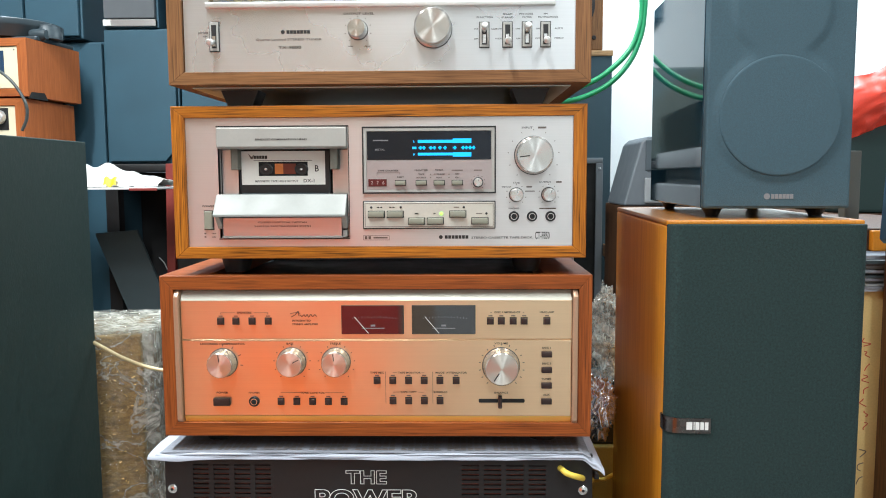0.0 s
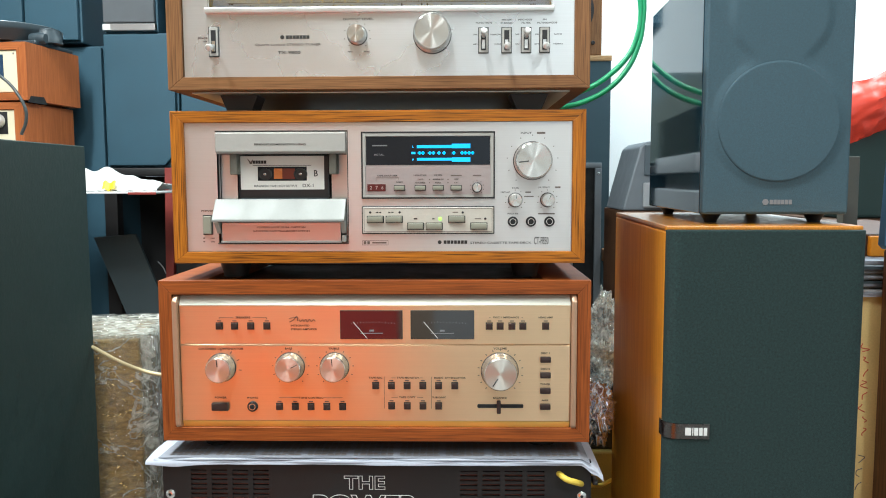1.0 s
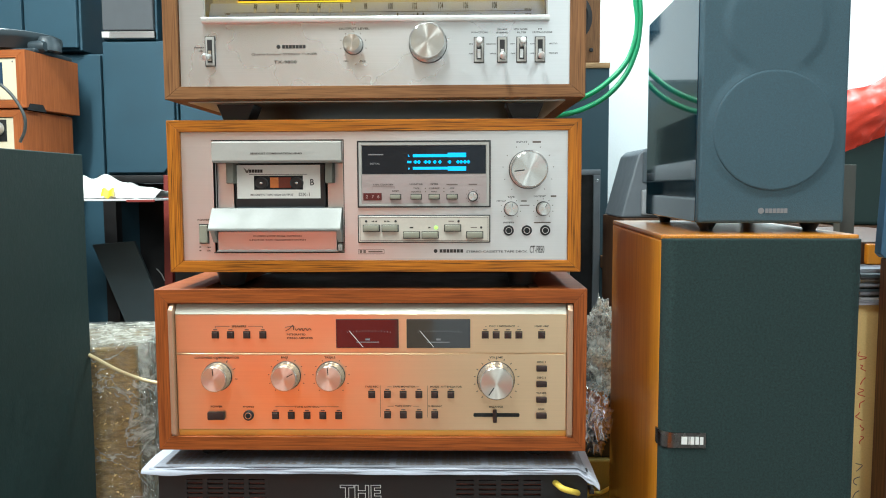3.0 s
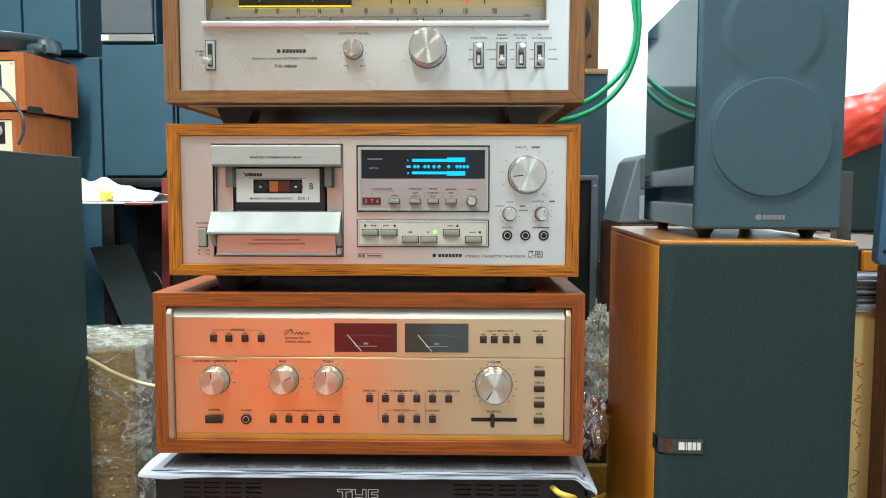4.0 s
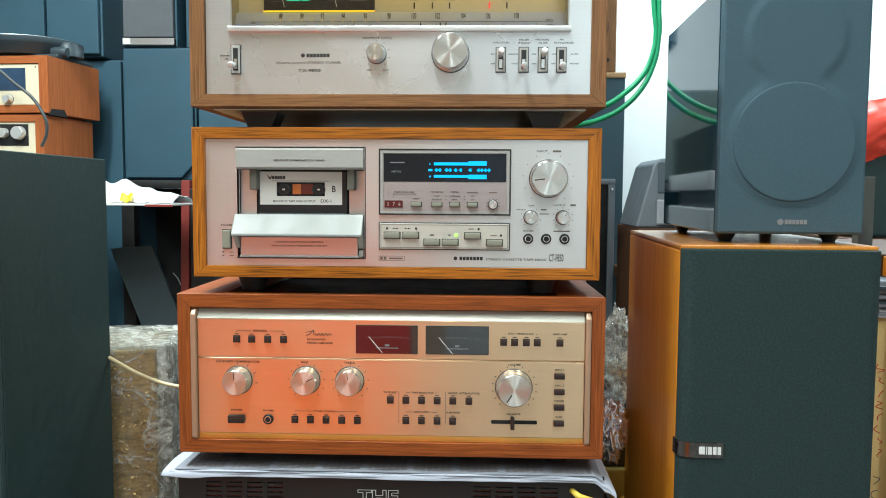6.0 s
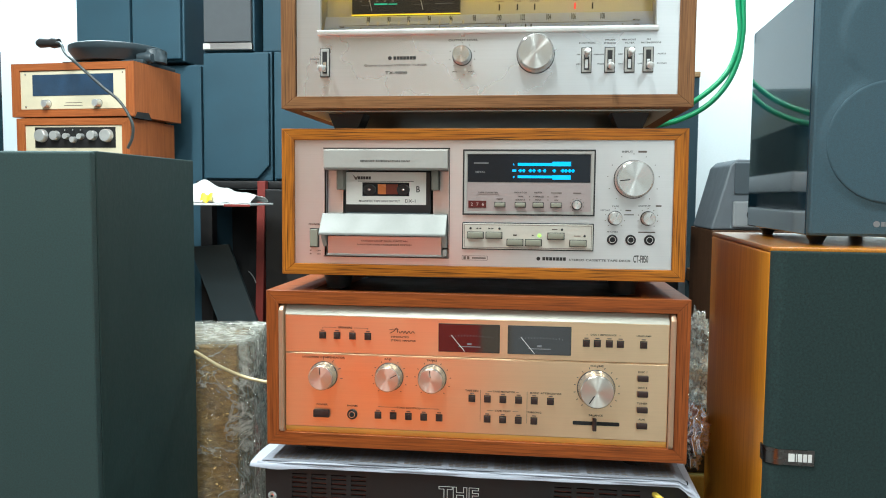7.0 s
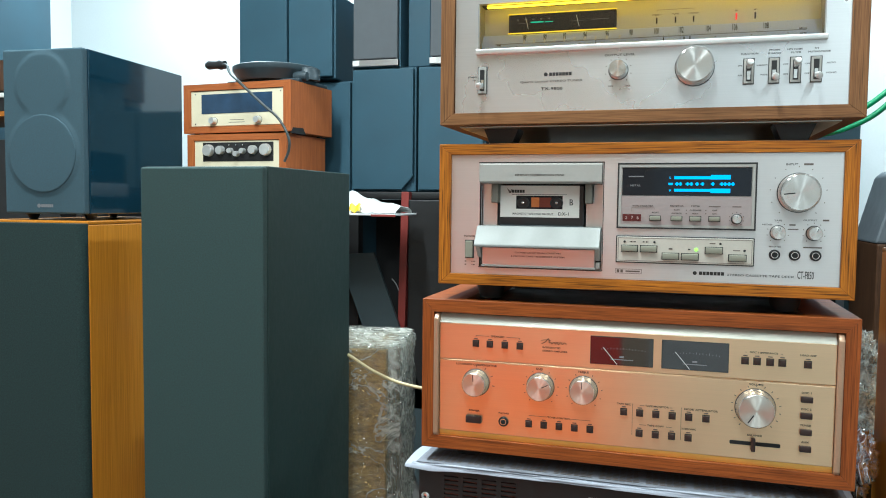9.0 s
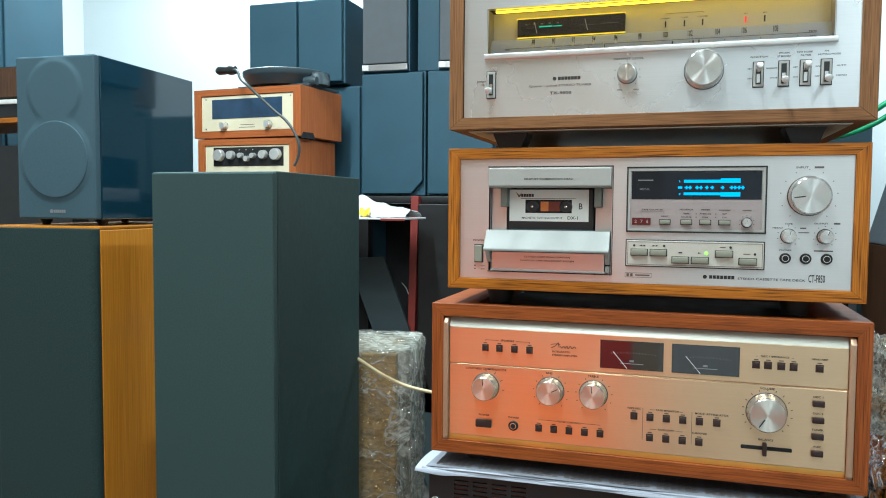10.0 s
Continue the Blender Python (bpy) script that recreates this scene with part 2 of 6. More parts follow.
DISPLAY_PANEL = mat("rosy_grey_display_panel", (0.42, 0.36, 0.35), 0.45, 0.5, vary=0.05, scale=20)
STEEL = mat("galvanised_bottom_steel", (0.62, 0.68, 0.62), 0.38, 0.8, vary=0.04, scale=25, rough_vary=0.02)
# Black plastic lifted to blue-grey: haze over the far turntable put into the colour.
HAZED_BLACK = mat("haze_lifted_black_plastic", (0.035, 0.052, 0.062), 0.45)
OLIVE_CARTON = mat("olive_yellow_carton", (0.32, 0.27, 0.08), 0.7, vary=0.2, scale=18)
# Gold base colour stands in for the walnut case reflected in the lower lip.
GOLD = brushed("wood_reflection_gold_trim", (1.0, 0.7, 0.2), 0.42)
ALU_PINK = mat("rosy_satin_cheek", (0.5, 0.32, 0.21), 0.42, 0.5, vary=0.06, scale=20)
ALU_GREY = mat("grey_satin_metal_paint", (0.4, 0.39, 0.36), 0.6, 0.2, vary=0.04, scale=40)
VISOR = mat("satin_grey_visor", (0.23, 0.235, 0.22), 0.5, 0.3, vary=0.04, scale=40)
DIGIT = mat("dim_rosy_digit", (0.4, 0.27, 0.26), 0.5)
SPUN = turned("spun_aluminium", (0.74, 0.72, 0.69))
SPUN_WARM = turned("spun_champagne_aluminium", (0.82, 0.77, 0.7), 0.33)
CHROME = mat("polished_chrome", (0.8, 0.8, 0.79), 0.24, 1.0, vary=0.03)
KNOB_SIDE = brushed("knob_side_aluminium", (0.64, 0.62, 0.59), 0.2, aniso=0)
BLACK_PLASTIC = mat("black_plastic", (0.018, 0.018, 0.019), 0.42)
BROWN_BUTTON = mat("brown_black_button_plastic", (0.028, 0.014, 0.012), 0.4)
BLACK_METAL = mat("black_painted_metal", (0.01, 0.0095, 0.01), 0.5, vary=0.2, bump=0.15, fine=900)
BLACK_HOLE = mat("dark_hollow", (0.008, 0.008, 0.008), 0.8)
METER_FACE = mat("dark_meter_face", (0.015, 0.014, 0.016), 0.6)
WINDOW_GLASS = glass("meter_glass", (0.9, 0.9, 0.92))
METER_GLASS = mat("mirror_like_meter_glass", (0.012, 0.011, 0.013), 0.05, coat=1.0, spec=1.0, rough_vary=0.02)
DISPLAY_GLASS = mat("smoked_display_window", (0.008, 0.011, 0.017), 0.07, spec=0.4)
BLUE_GLASS = mat("blue_dial_glass", (0.02, 0.05, 0.1), 0.1, vary=0.4, scale=20)
PIANO = mat("piano_black_lacquer", (0.009, 0.038, 0.062), 0.05, vary=0.1, coat=0.7, rough_vary=0.03)
CLOTH = mat("black_grille_cloth", (0.0165, 0.034, 0.033), 0.85, spec=0.35, vary=0.75, scale=420, bump=0.5, fine=1500)
# Black grille cloth with veiling haze painted in as a blue-grey lift.
CLOTH_TEAL = mat("hazed_blue_grey_speaker_cloth", (0.041, 0.082, 0.106), 0.75, vary=0.25, scale=420, bump=0.3, fine=1500)
CLOTH_GREEN = mat("green_black_grille_cloth", (0.023, 0.05, 0.048), 0.75, vary=0.55, scale=420, bump=0.4, fine=1500)
# Dark cloth of the far speakers, its blue put in for haze.
CLOTH_BLUE = mat("hazed_blue_black_grille_cloth", (0.03, 0.085, 0.123), 0.6, vary=0.2, scale=8, bump=0.3, fine=900)
ASH = mat("black_ash_vinyl", (0.0185, 0.039, 0.036), 0.6, spec=0.35, vary=0.2, scale=160, bump=0.3, fine=520, stretch=(1, 1, 0.4))
GREY_CLOTH = mat("grey_grille_cloth", (0.11, 0.12, 0.13), 0.85, vary=0.15, bump=0.3, fine=900)
INK = mat("black_ink", (0.025, 0.022, 0.02), 0.5, vary=0.02)
INK_SOFT = mat("faded_ink", (0.13, 0.1, 0.085), 0.5, vary=0.02)
WHITE_INK = mat("white_ink", (0.75, 0.75, 0.73), 0.5, vary=0.02)
DIM_INK = mat("dim_grey_ink", (0.2, 0.2, 0.21), 0.5, vary=0.02)
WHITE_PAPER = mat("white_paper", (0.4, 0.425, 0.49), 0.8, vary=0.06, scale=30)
PAPER = mat("newspaper", (0.2, 0.21, 0.24), 0.8, vary=0.3, scale=30, fine=420, stretch=(1, 4, 1))
CREAM = mat("cream_faceplate", (0.74, 0.66, 0.47), 0.4, vary=0.05)
LABEL = mat("cassette_paper_label", (0.78, 0.77, 0.72), 0.55, vary=0.03)
VFD_BLUE = glow("blue_fluorescent_segments", (0.0, 0.42, 0.95), 1.5)
GREEN_LED = glow("green_lamp", (0.35, 1.0, 0.1), 2.0)
RED_LED = glow("red_pointer_lamp", (1.0, 0.04, 0.03), 1.6)
AMBER = glow("amber_dial_lamp", (1.0, 0.62, 0.02), 6.0)
AMBER_DIM = glow("dim_amber_edge", (1.0, 0.62, 0.02), 1.6)
TEAL_LED = glow("green_meter_lamp", (0.05, 0.9, 0.45), 0.9)
TUBE = glow("lit_fluorescent_tube", (1.0, 0.98, 0.94), 9.0, (0.8, 0.8, 0.8))
SCALE_PLATE = mat("pale_scale_plate", (0.62, 0.72, 0.95), 0.45, vary=0.03)
DIAL = mat("ivory_dial_plate", (0.75, 0.74, 0.6), 0.45, vary=0.03)
RED_DARK = mat("dark_red_counter", (0.09, 0.012, 0.012), 0.25, vary=0.05)
TAPE_BROWN = mat("brown_magnetic_tape", (0.16, 0.03, 0.02), 0.25, vary=0.1)
TAPE_ORANGE = mat("amber_leader_window", (0.6, 0.18, 0.05), 0.3, vary=0.1)
GREEN_RUBBER = mat("green_cable_sheath", (0.02, 0.32, 0.13), 0.35, vary=0.08)
CREAM_CABLE = mat("cream_cable_sheath", (0.6, 0.5, 0.28), 0.45, vary=0.08)
YELLOW_CABLE = mat("yellow_cable_sheath", (0.75, 0.55, 0.08), 0.4, vary=0.06)
GREY_CABLE = mat("grey_black_cable_sheath", (0.05, 0.06, 0.06), 0.4)
CARTON = mat("brown_carton", (0.38, 0.25, 0.095), 0.45, 0.0, vary=0.6, scale=26, fine=80, stretch=(1, 1, 2.5), bump=0.8, coat=0.3)
# Gold colour stands in for glints of light on the film.
GLINT = mat("painted_golden_glint", (0.95, 0.66, 0.24), 0.25, 0.2, vary=0.3, scale=60)
FILM = film("clear_packing_film", 0.24)
FILM_MILKY = film("milky_packing_film", 1.0)
# Pale tan stands in for light caught along the film's creases.
CREASE_LIGHT = mat("painted_crease_light", (0.62, 0.5, 0.29), 0.2, 0.15, vary=0.5, scale=60)
FOIL = mat("silver_foil_bag", (0.85, 0.86, 0.88), 0.2, 0.85, vary=0.1, bump=0.6, fine=90)
RED_BAG = mat("red_plastic_bag", (0.8, 0.055, 0.025), 0.5, vary=0.15, scale=25)
WHITE_BAG = mat("white_plastic_bag", (0.82, 0.82, 0.8), 0.4, vary=0.05)
YELLOW_PRINT = mat("yellow_print", (0.85, 0.6, 0.02), 0.5, vary=0.1)
RED_POST = mat("dull_red_wood", (0.24, 0.035, 0.028), 0.5, vary=0.15)
GREY_PLASTIC = mat("grey_plastic", (0.16, 0.18, 0.2), 0.5, vary=0.08)
PANEL_GREY = mat("grey_blue_panel", (0.08, 0.1, 0.115), 0.45, vary=0.08)
GREY_LIGHT = mat("pale_grey_plastic", (0.33, 0.34, 0.35), 0.5, vary=0.06)
KEY_BEIGE = mat("beige_grey_key_plastic", (0.25, 0.245, 0.19), 0.4, vary=0.04)
SLATE = mat("slate_grey_board", (0.04, 0.058, 0.065), 0.5, vary=0.12)
OLIVE = mat("olive_grey_board", (0.14, 0.135, 0.11), 0.6, vary=0.08)
BLUE_BOARD = mat("blue_board", (0.045, 0.12, 0.21), 0.5, vary=0.08)
MANILA = mat("yellowed_cardboard", (0.68, 0.5, 0.21), 0.7, vary=0.12, scale=18)
ORANGE = mat("orange_plastic", (0.85, 0.3, 0.02), 0.4, vary=0.08)
RED_INK = mat("red_marker_ink", (0.5, 0.06, 0.03), 0.6)
CLEAR_LID = glass("clear_acrylic_lid", (0.8, 0.82, 0.82))
GREEN_GREY = mat("green_grey_cabinet_paint", (0.1, 0.13, 0.12), 0.45, vary=0.15, scale=6)
VENT_RED = mat("red_brown_filter_foam", (0.3, 0.1, 0.07), 0.8, vary=0.3, scale=60)
BADGE = mat("smoked_chrome_badge", (0.16, 0.15, 0.145), 0.25, 1.0, vary=0.05)


# ---- mesh helpers ----
def box(bm, x0, x1, y0, y1, z0, z1, bevel=0.0, seg=2):
    made = bmesh.ops.create_cube(bm, size=1.0)["verts"]
    for v in made:
        v.co = Vector(((x0 + x1) / 2 + v.co.x * (x1 - x0), (y0 + y1) / 2 + v.co.y * (y1 - y0), (z0 + z1) / 2 + v.co.z * (z1 - z0)))
    if bevel:
        edges = list({e for v in made for e in v.link_edges})
        bmesh.ops.bevel(bm, geom=edges, offset=bevel, segments=seg, affect="EDGES", profile=0.5)
    return bm


def a_box(*a, **k):
    return box(bmesh.new(), *a, **k)


def prism(bm, pts, y0, y1, bevel=0.0, axis="y"):
    """A polygon of (x, z) extruded along y; axis x: of (y, z) extruded along x; axis z: of (x, y) extruded along z."""
    place = {"y": lambda a, b, c: (a, c, b), "x": lambda a, b, c: (c, a, b), "z": lambda a, b, c: (a, b, c)}[axis]
    lo = [bm.verts.new(place(a, b, y0)) for a, b in pts]
    hi = [bm.verts.new(place(a, b, y1)) for a, b in pts]
    n = len(pts)
    faces = [bm.faces.new(lo), bm.faces.new(hi[::-1])]
    for i in range(n):
        faces.append(bm.faces.new((lo[i], hi[i], hi[(i + 1) % n], lo[(i + 1) % n])))
    bmesh.ops.recalc_face_normals(bm, faces=faces)
    if bevel:
        edges = list({e for f in faces for e in f.edges})
        bmesh.ops.bevel(bm, geom=edges, offset=bevel, segments=2, affect="EDGES", profile=0.5)
    return bm


def a_prism(*a, **k):
    return prism(bmesh.new(), *a, **k)


def lathe(bm, profile, centre, axis="y", seg=56):
    """Turns (radius, along) pairs round an axis through the centre; along runs towards -y, +x or +z."""
    cx, cy, cz = centre
    rings = []
    for r, h in profile:
        ring = []
        for i in range(seg):
            a = 2 * math.pi * i / seg
            u, w = r * math.cos(a), r * math.sin(a)
            p = {"y": (cx + u, cy - h, cz + w), "z": (cx + u, cy + w, cz + h), "x": (cx + h, cy + u, cz + w)}[axis]
            ring.append(bm.verts.new(p))
        rings.append(ring)
    faces = []
    for a, b in zip(rings, rings[1:]):
        for i in range(seg):
            faces.append(bm.faces.new((a[i], a[(i + 1) % seg], b[(i + 1) % seg], b[i])))
    faces.append(bm.faces.new(rings[0]))
    faces.append(bm.faces.new(rings[-1][::-1]))
    bmesh.ops.recalc_face_normals(bm, faces=faces)
    return bm


def a_lathe(*a, **k):
    return lathe(bmesh.new(), *a, **k)


def spline(pts, steps=10):
    p = [Vector(q) for q in pts]
    p = [2 * p[0] - p[1]] + p + [2 * p[-1] - p[-2]]
    out = []
    for i in range(1, len(p) - 2):
        for k in range(steps):
            t = k / steps
            out.append(0.5 * (2 * p[i] + (p[i + 1] - p[i - 1]) * t + (2 * p[i - 1] - 5 * p[i] + 4 * p[i + 1] - p[i + 2]) * t * t + (3 * p[i] - p[i - 1] - 3 * p[i + 1] + p[i + 2]) * t ** 3))
    return out + [p[-2]]


def tube(bm, pts, r, seg=10, steps=10):
    line = spline(pts, steps)
    rings, up = [], Vector((0.13, 0.2, 1)).normalized()
    for i, q in enumerate(line):
        d = (line[min(i + 1, len(line) - 1)] - line[max(i - 1, 0)]).normalized()
        a = d.cross(up)
        a = a.normalized() if a.length > 1e-4 else Vector((1, 0, 0))
        b = d.cross(a)
        rings.append([bm.verts.new(q + r * (math.cos(2 * math.pi * k / seg) * a + math.sin(2 * math.pi * k / seg) * b)) for k in range(seg)])
    for a, b in zip(rings, rings[1:]):
        for k in range(seg):
            bm.faces.new((a[k], a[(k + 1) % seg], b[(k + 1) % seg], b[k]))
    bm.faces.new(rings[0]), bm.faces.new(rings[-1][::-1])
    bmesh.ops.recalc_face_normals(bm, faces=bm.faces[:])
    return bm


def sheet(bm, nx, ny, fn, thick=0.0):
    """A grid of points fn(u, v); thick > 0 gives it a back."""
    g = [[bm.verts.new(fn(i / nx, j / ny)) for i in range(nx + 1)] for j in range(ny + 1)]
    for j in range(ny):
        for i in range(nx):
            bm.faces.new((g[j][i], g[j][i + 1], g[j + 1][i + 1], g[j + 1][i]))
    bmesh.ops.recalc_face_normals(bm, faces=bm.faces[:])
    if thick:
        bmesh.ops.solidify(bm, geom=bm.faces[:], thickness=thick)
    return bm


def ring_plate(bm, outer, inner, y0, y1):
    """A plate (x0, x1, z0, z1) with a rectangular hole through it."""
    def loop(r, y):
        return [bm.verts.new((x, y, z)) for x, z in ((r[0], r[2]), (r[1], r[2]), (r[1], r[3]), (r[0], r[3]))]
    of, inf, ob, ib = loop(outer, y0), loop(inner, y0), loop(outer, y1), loop(inner, y1)
    for i in range(4):
        j = (i + 1) % 4
        for q in ((of[i], of[j], inf[j], inf[i]), (ob[j], ob[i], ib[i], ib[j]), (of[j], of[i], ob[i], ob[j]), (inf[i], inf[j], ib[j], ib[i])):
            bm.faces.new(q)
    bmesh.ops.recalc_face_normals(bm, faces=bm.faces[:])
    return bm


def thing(name, x, y, z, turn, label, category, group="", kind=""):
    ob = new(name)
    ob.empty_display_size = 0.05
    ob.matrix_world = pose(x, y, z, 0, 0, turn)
    return tagged(ob, label, category, group, kind)


def mesh_of(bm, name, material, smooth=True):
    me = bpy.data.meshes.new(name)
    if smooth:
        for f in bm.faces:
            f.smooth = True
        for e in bm.edges:
            if len(e.link_faces) == 2:
                turn, areas = e.calc_face_angle(0), [f.calc_area() for f in e.link_faces]
                if turn > 0.75 or (turn > 0.2 and max(areas) > 12 * min(areas)):
                    e.smooth = False
    bm.to_mesh(me)
    bm.free()
    me.materials.append(material)
    if material in BRUSHED:
        uv = me.uv_layers.new(name="grain")
        for loop in me.loops:
            co = me.vertices[loop.vertex_index].co
            uv.data[loop.index].uv = (co.x, co.z + 0.3 * co.y)
    return me


def part(name, bm, material, parent, label="", at=None):
    """One mesh under a thing or a part. at: the origin of the mesh, in the parent's space."""
    if at is not None:
        bmesh.ops.translate(bm, verts=bm.verts[:], vec=-Vector(at))
    ob = new(name, mesh_of(bm, name, material))
    ob.parent = parent
    if at is not None:
        ob.location = at
    return tagged(ob, label)


def single(name, bm, material, label, category, group="", kind="", smooth=True):
    return tagged(new(name, mesh_of(bm, name, material, smooth)), label, category, group, kind)


def lettering(words, x, z, y, size, material, parent, wide=1.0, align="CENTER", outline=0.0, name="lettering", gap=1.0):
    """Words that face -y, with their middle (or start) at x and their baseline at z."""
    cu = bpy.data.curves.new("words", "FONT")
    cu.body, cu.size, cu.align_x, cu.space_character = words, size, align, gap
    cu.resolution_u = 2 if not outline else 6
    if outline:
        cu.fill_mode, cu.bevel_depth, cu.bevel_resolution, cu.offset = "NONE", outline, 1, size * 0.028
    else:
        cu.extrude, cu.offset = 0.00012, size * 0.013
    tmp = bpy.data.objects.new("words", cu)
    scene.collection.objects.link(tmp)
    bpy.context.view_layer.update()
    me = bpy.data.meshes.new_from_object(tmp.evaluated_get(bpy.context.evaluated_depsgraph_get()))
    bpy.data.objects.remove(tmp)
    bpy.data.curves.remove(cu)
    me.transform(Matrix.Translation((x, y, z)) @ pose(0, 0, 0, 90) @ Matrix.Diagonal((wide, 1, 1, 1)))
    me.name = name
    me.materials.clear()
    me.materials.append(material)
    ob = new(name, me)
    ob.parent = parent
    return ob


def marks(rows, y, material, parent, name="marking", thick=0.0003):
    """Flat printed bars (x0, x1, z0, z1) on a panel at y; plain markings singly, others joined as one printed mark."""
    if name == "marking":
        return [part(name, a_box(x0, x1, y - thick, y, z0, z1), material, parent) for x0, x1, z0, z1 in rows]
    bm = bmesh.new()
    for x0, x1, z0, z1 in rows:
        box(bm, x0, x1, y - thick, y, z0, z1)
    return part(name, bm, material, parent)


def emblem(x0, x1, z0, z1, n, y, material, parent, name="emblem"):
    """A maker's mark as a row of plain blocks."""
    w = (x1 - x0) / n
    return marks([(x0 + i * w, x0 + (i + 0.84) * w, z0, z1) for i in range(n)], y, material, parent, name)


def knob(parent, x, z, y, r, depth, material, flare=1.12, pointer=None, side=KNOB_SIDE):
    """A turned knob with a chamfered face; pointer: the angle of its mark from the top, clockwise."""
    base = part("knob", a_lathe([(r * flare, 0), (r * flare, depth * 0.16), (r * 1.02, depth * 0.24), (r, depth * 0.9), (r * 0.95, depth - 0.0002), (r * 0.9, depth - 0.0002)], (0, 0, 0)), side, parent)
    base.location = (x, y, z)
    part("skirt", a_lathe([(r * flare + 0.0006, 0), (r * flare + 0.0006, 0.0008), (r * flare, 0.0012)], (0, 0, 0)), BLACK_PLASTIC, base)
    part("knob_face", a_lathe([(r * 0.94, depth - 0.001), (r * 0.94, depth), (r * 0.9, depth + 0.0007)], (0, 0, 0), seg=72), material, base, "spun metal face")
    if pointer is not None:
        bm = a_box(-r * 0.03, r * 0.03, -depth - 0.0012, -depth - 0.0004, r * 0.28, r * 0.82)
        bmesh.ops.rotate(bm, verts=bm.verts[:], cent=(0, 0, 0), matrix=Matrix.Rotation(radians(pointer), 3, "Y"))
        part("pointer", bm, INK, base)
    return base


def ticks(parent, x, z, y, r0, r1, n, material, start=-140, end=140, w=0.0004):
    bm = bmesh.new()
    for i in range(n):
        a = radians(start + (end - start) * i / (n - 1))
        m = Matrix.Translation((x, y, z)) @ Matrix.Rotation(a, 4, "Y")
        b = a_box(-w, w, -0.0002, 0.0001, r0, r1)
        b.transform(m)
        tmp = bpy.data.meshes.new("t")
        b.to_mesh(tmp)
        b.free()
        bm.from_mesh(tmp)
        bpy.data.meshes.remove(tmp)
    return part("scale_marks", bm, material, parent)


def jack(parent, x, z, y, r):
    """A phone socket: dark ring, thin metal lip, black bore."""
    ring = part("jack_ring", a_lathe([(r, 0), (r, 0.0018), (r * 0.9, 0.0024), (r * 0.6, 0.0024)], (x, y, z), seg=32), BLACK_METAL, parent, "black socket ring")
    part("jack_lip", a_lathe([(r * 0.66, 0.0024), (r * 0.64, 0.003), (r * 0.52, 0.003), (r * 0.5, 0.0024)], (x, y, z), seg=28), KNOB_SIDE, ring)
    part("jack_bore", a_lathe([(r * 0.5, 0.0028), (r * 0.5, 0.0031), (r * 0.3, 0.0031)], (x, y, z), seg=24), BLACK_HOLE, ring)


def case(parent, x0, x1, z0, z1, y0, y1, t_side, t_top, mx, mz, hole=None):
    """A mitred wooden sleeve round a hi-fi unit, its boards as parts. hole: an opening in the top (x0, x1, y0, y1)."""
    b = 0.0005
    part("side_board", a_prism([(x0, z0), (x0 + t_side, z0 + t_top), (x0 + t_side, z1 - t_top), (x0, z1)], y0, y1, b), mz, parent)
    part("side_board", a_prism([(x1, z0), (x1, z1), (x1 - t_side, z1 - t_top), (x1 - t_side, z0 + t_top)], y0, y1, b), mz, parent)
    part("bottom_board", a_prism([(x0, z0), (x1, z0), (x1 - t_side, z0 + t_top), (x0 + t_side, z0 + t_top)], y0, y1, b), mx, parent)
    top = [(x0, z1), (x0 + t_side, z1 - t_top), (x1 - t_side, z1 - t_top), (x1, z1)]
    if hole:
        hx0, hx1, hy0, hy1 = hole
        bm = a_prism(top, y0, hy0, b)
        prism(bm, top, hy1, y1, b)
        prism(bm, [(x0, z1), (x0 + t_side, z1 - t_top), (hx0, z1 - t_top), (hx0, z1)], hy0 - 0.0014, hy1 + 0.0014)
        prism(bm, [(x1, z1), (hx1, z1), (hx1, z1 - t_top), (x1 - t_side, z1 - t_top)], hy0 - 0.0014, hy1 + 0.0014)
        part("top_board", bm, mx, parent)
    else:
        part("top_board", a_prism(top, y0, y1, b), mx, parent)


def foot(parent, x, y, z0, z1, r0, r1, material=BLACK_PLASTIC):
    part("foot", a_lathe([(r0, 0), (r0, 0.002), (r1, z1 - z0)], (x, y, z0), "z", 28), material, parent)


# ---- the room ----
def structure(name, bm, material, label, category):
    return single(name, bm, material, label, category, kind="structure")


structure("floor", a_box(-3.2, 2.8, -3.4, 2.7, -0.1, 0.0), FLOOR, "grey tiled shop floor", "floor")
structure("ceiling", a_box(-3.2, 2.8, -3.4, 2.7, 2.8, 2.9), CEILING, "plain white ceiling", "ceiling")
structure("wall_north", a_box(-3.2, 2.8, 2.7, 2.82, -0.1, 2.9), WHITE_WALL, "white painted wall behind the loudspeakers", "wall")
structure("wall_south", a_box(-3.2, -0.05, -3.52, -3.4, -0.1, 2.9), BEIGE_WALL, "plain beige wall", "wall")
structure("wall_south_2", a_box(-0.05, 2.8, -3.52, -3.4, -0.1, 2.9), PALE_WALL, "plain pale grey wall", "wall")
structure("wall_west", a_box(-3.32, -3.2, -3.4, 2.7, -0.1, 2.9), WHITE_WALL, "plain white wall", "wall")
structure("wall_east", a_box(2.8, 2.92, -3.4, 2.7, -0.1, 2.9), WHITE_WALL, "plain white wall", "wall")
# Unseen boards added to give the front panels their red and orange reflection.
structure("orange_reflection_board", a_box(-0.74, -0.085, -1.43, -1.35, 0.0, 0.5), ORANGE_REFLECTION, "unseen orange board added for the warm reflection", "partition")
structure("red_reflection_board", a_box(-0.74, -0.085, -1.43, -1.348, 0.5005, 0.8), RED_REFLECTION, "unseen red board added for the red reflection", "partition")

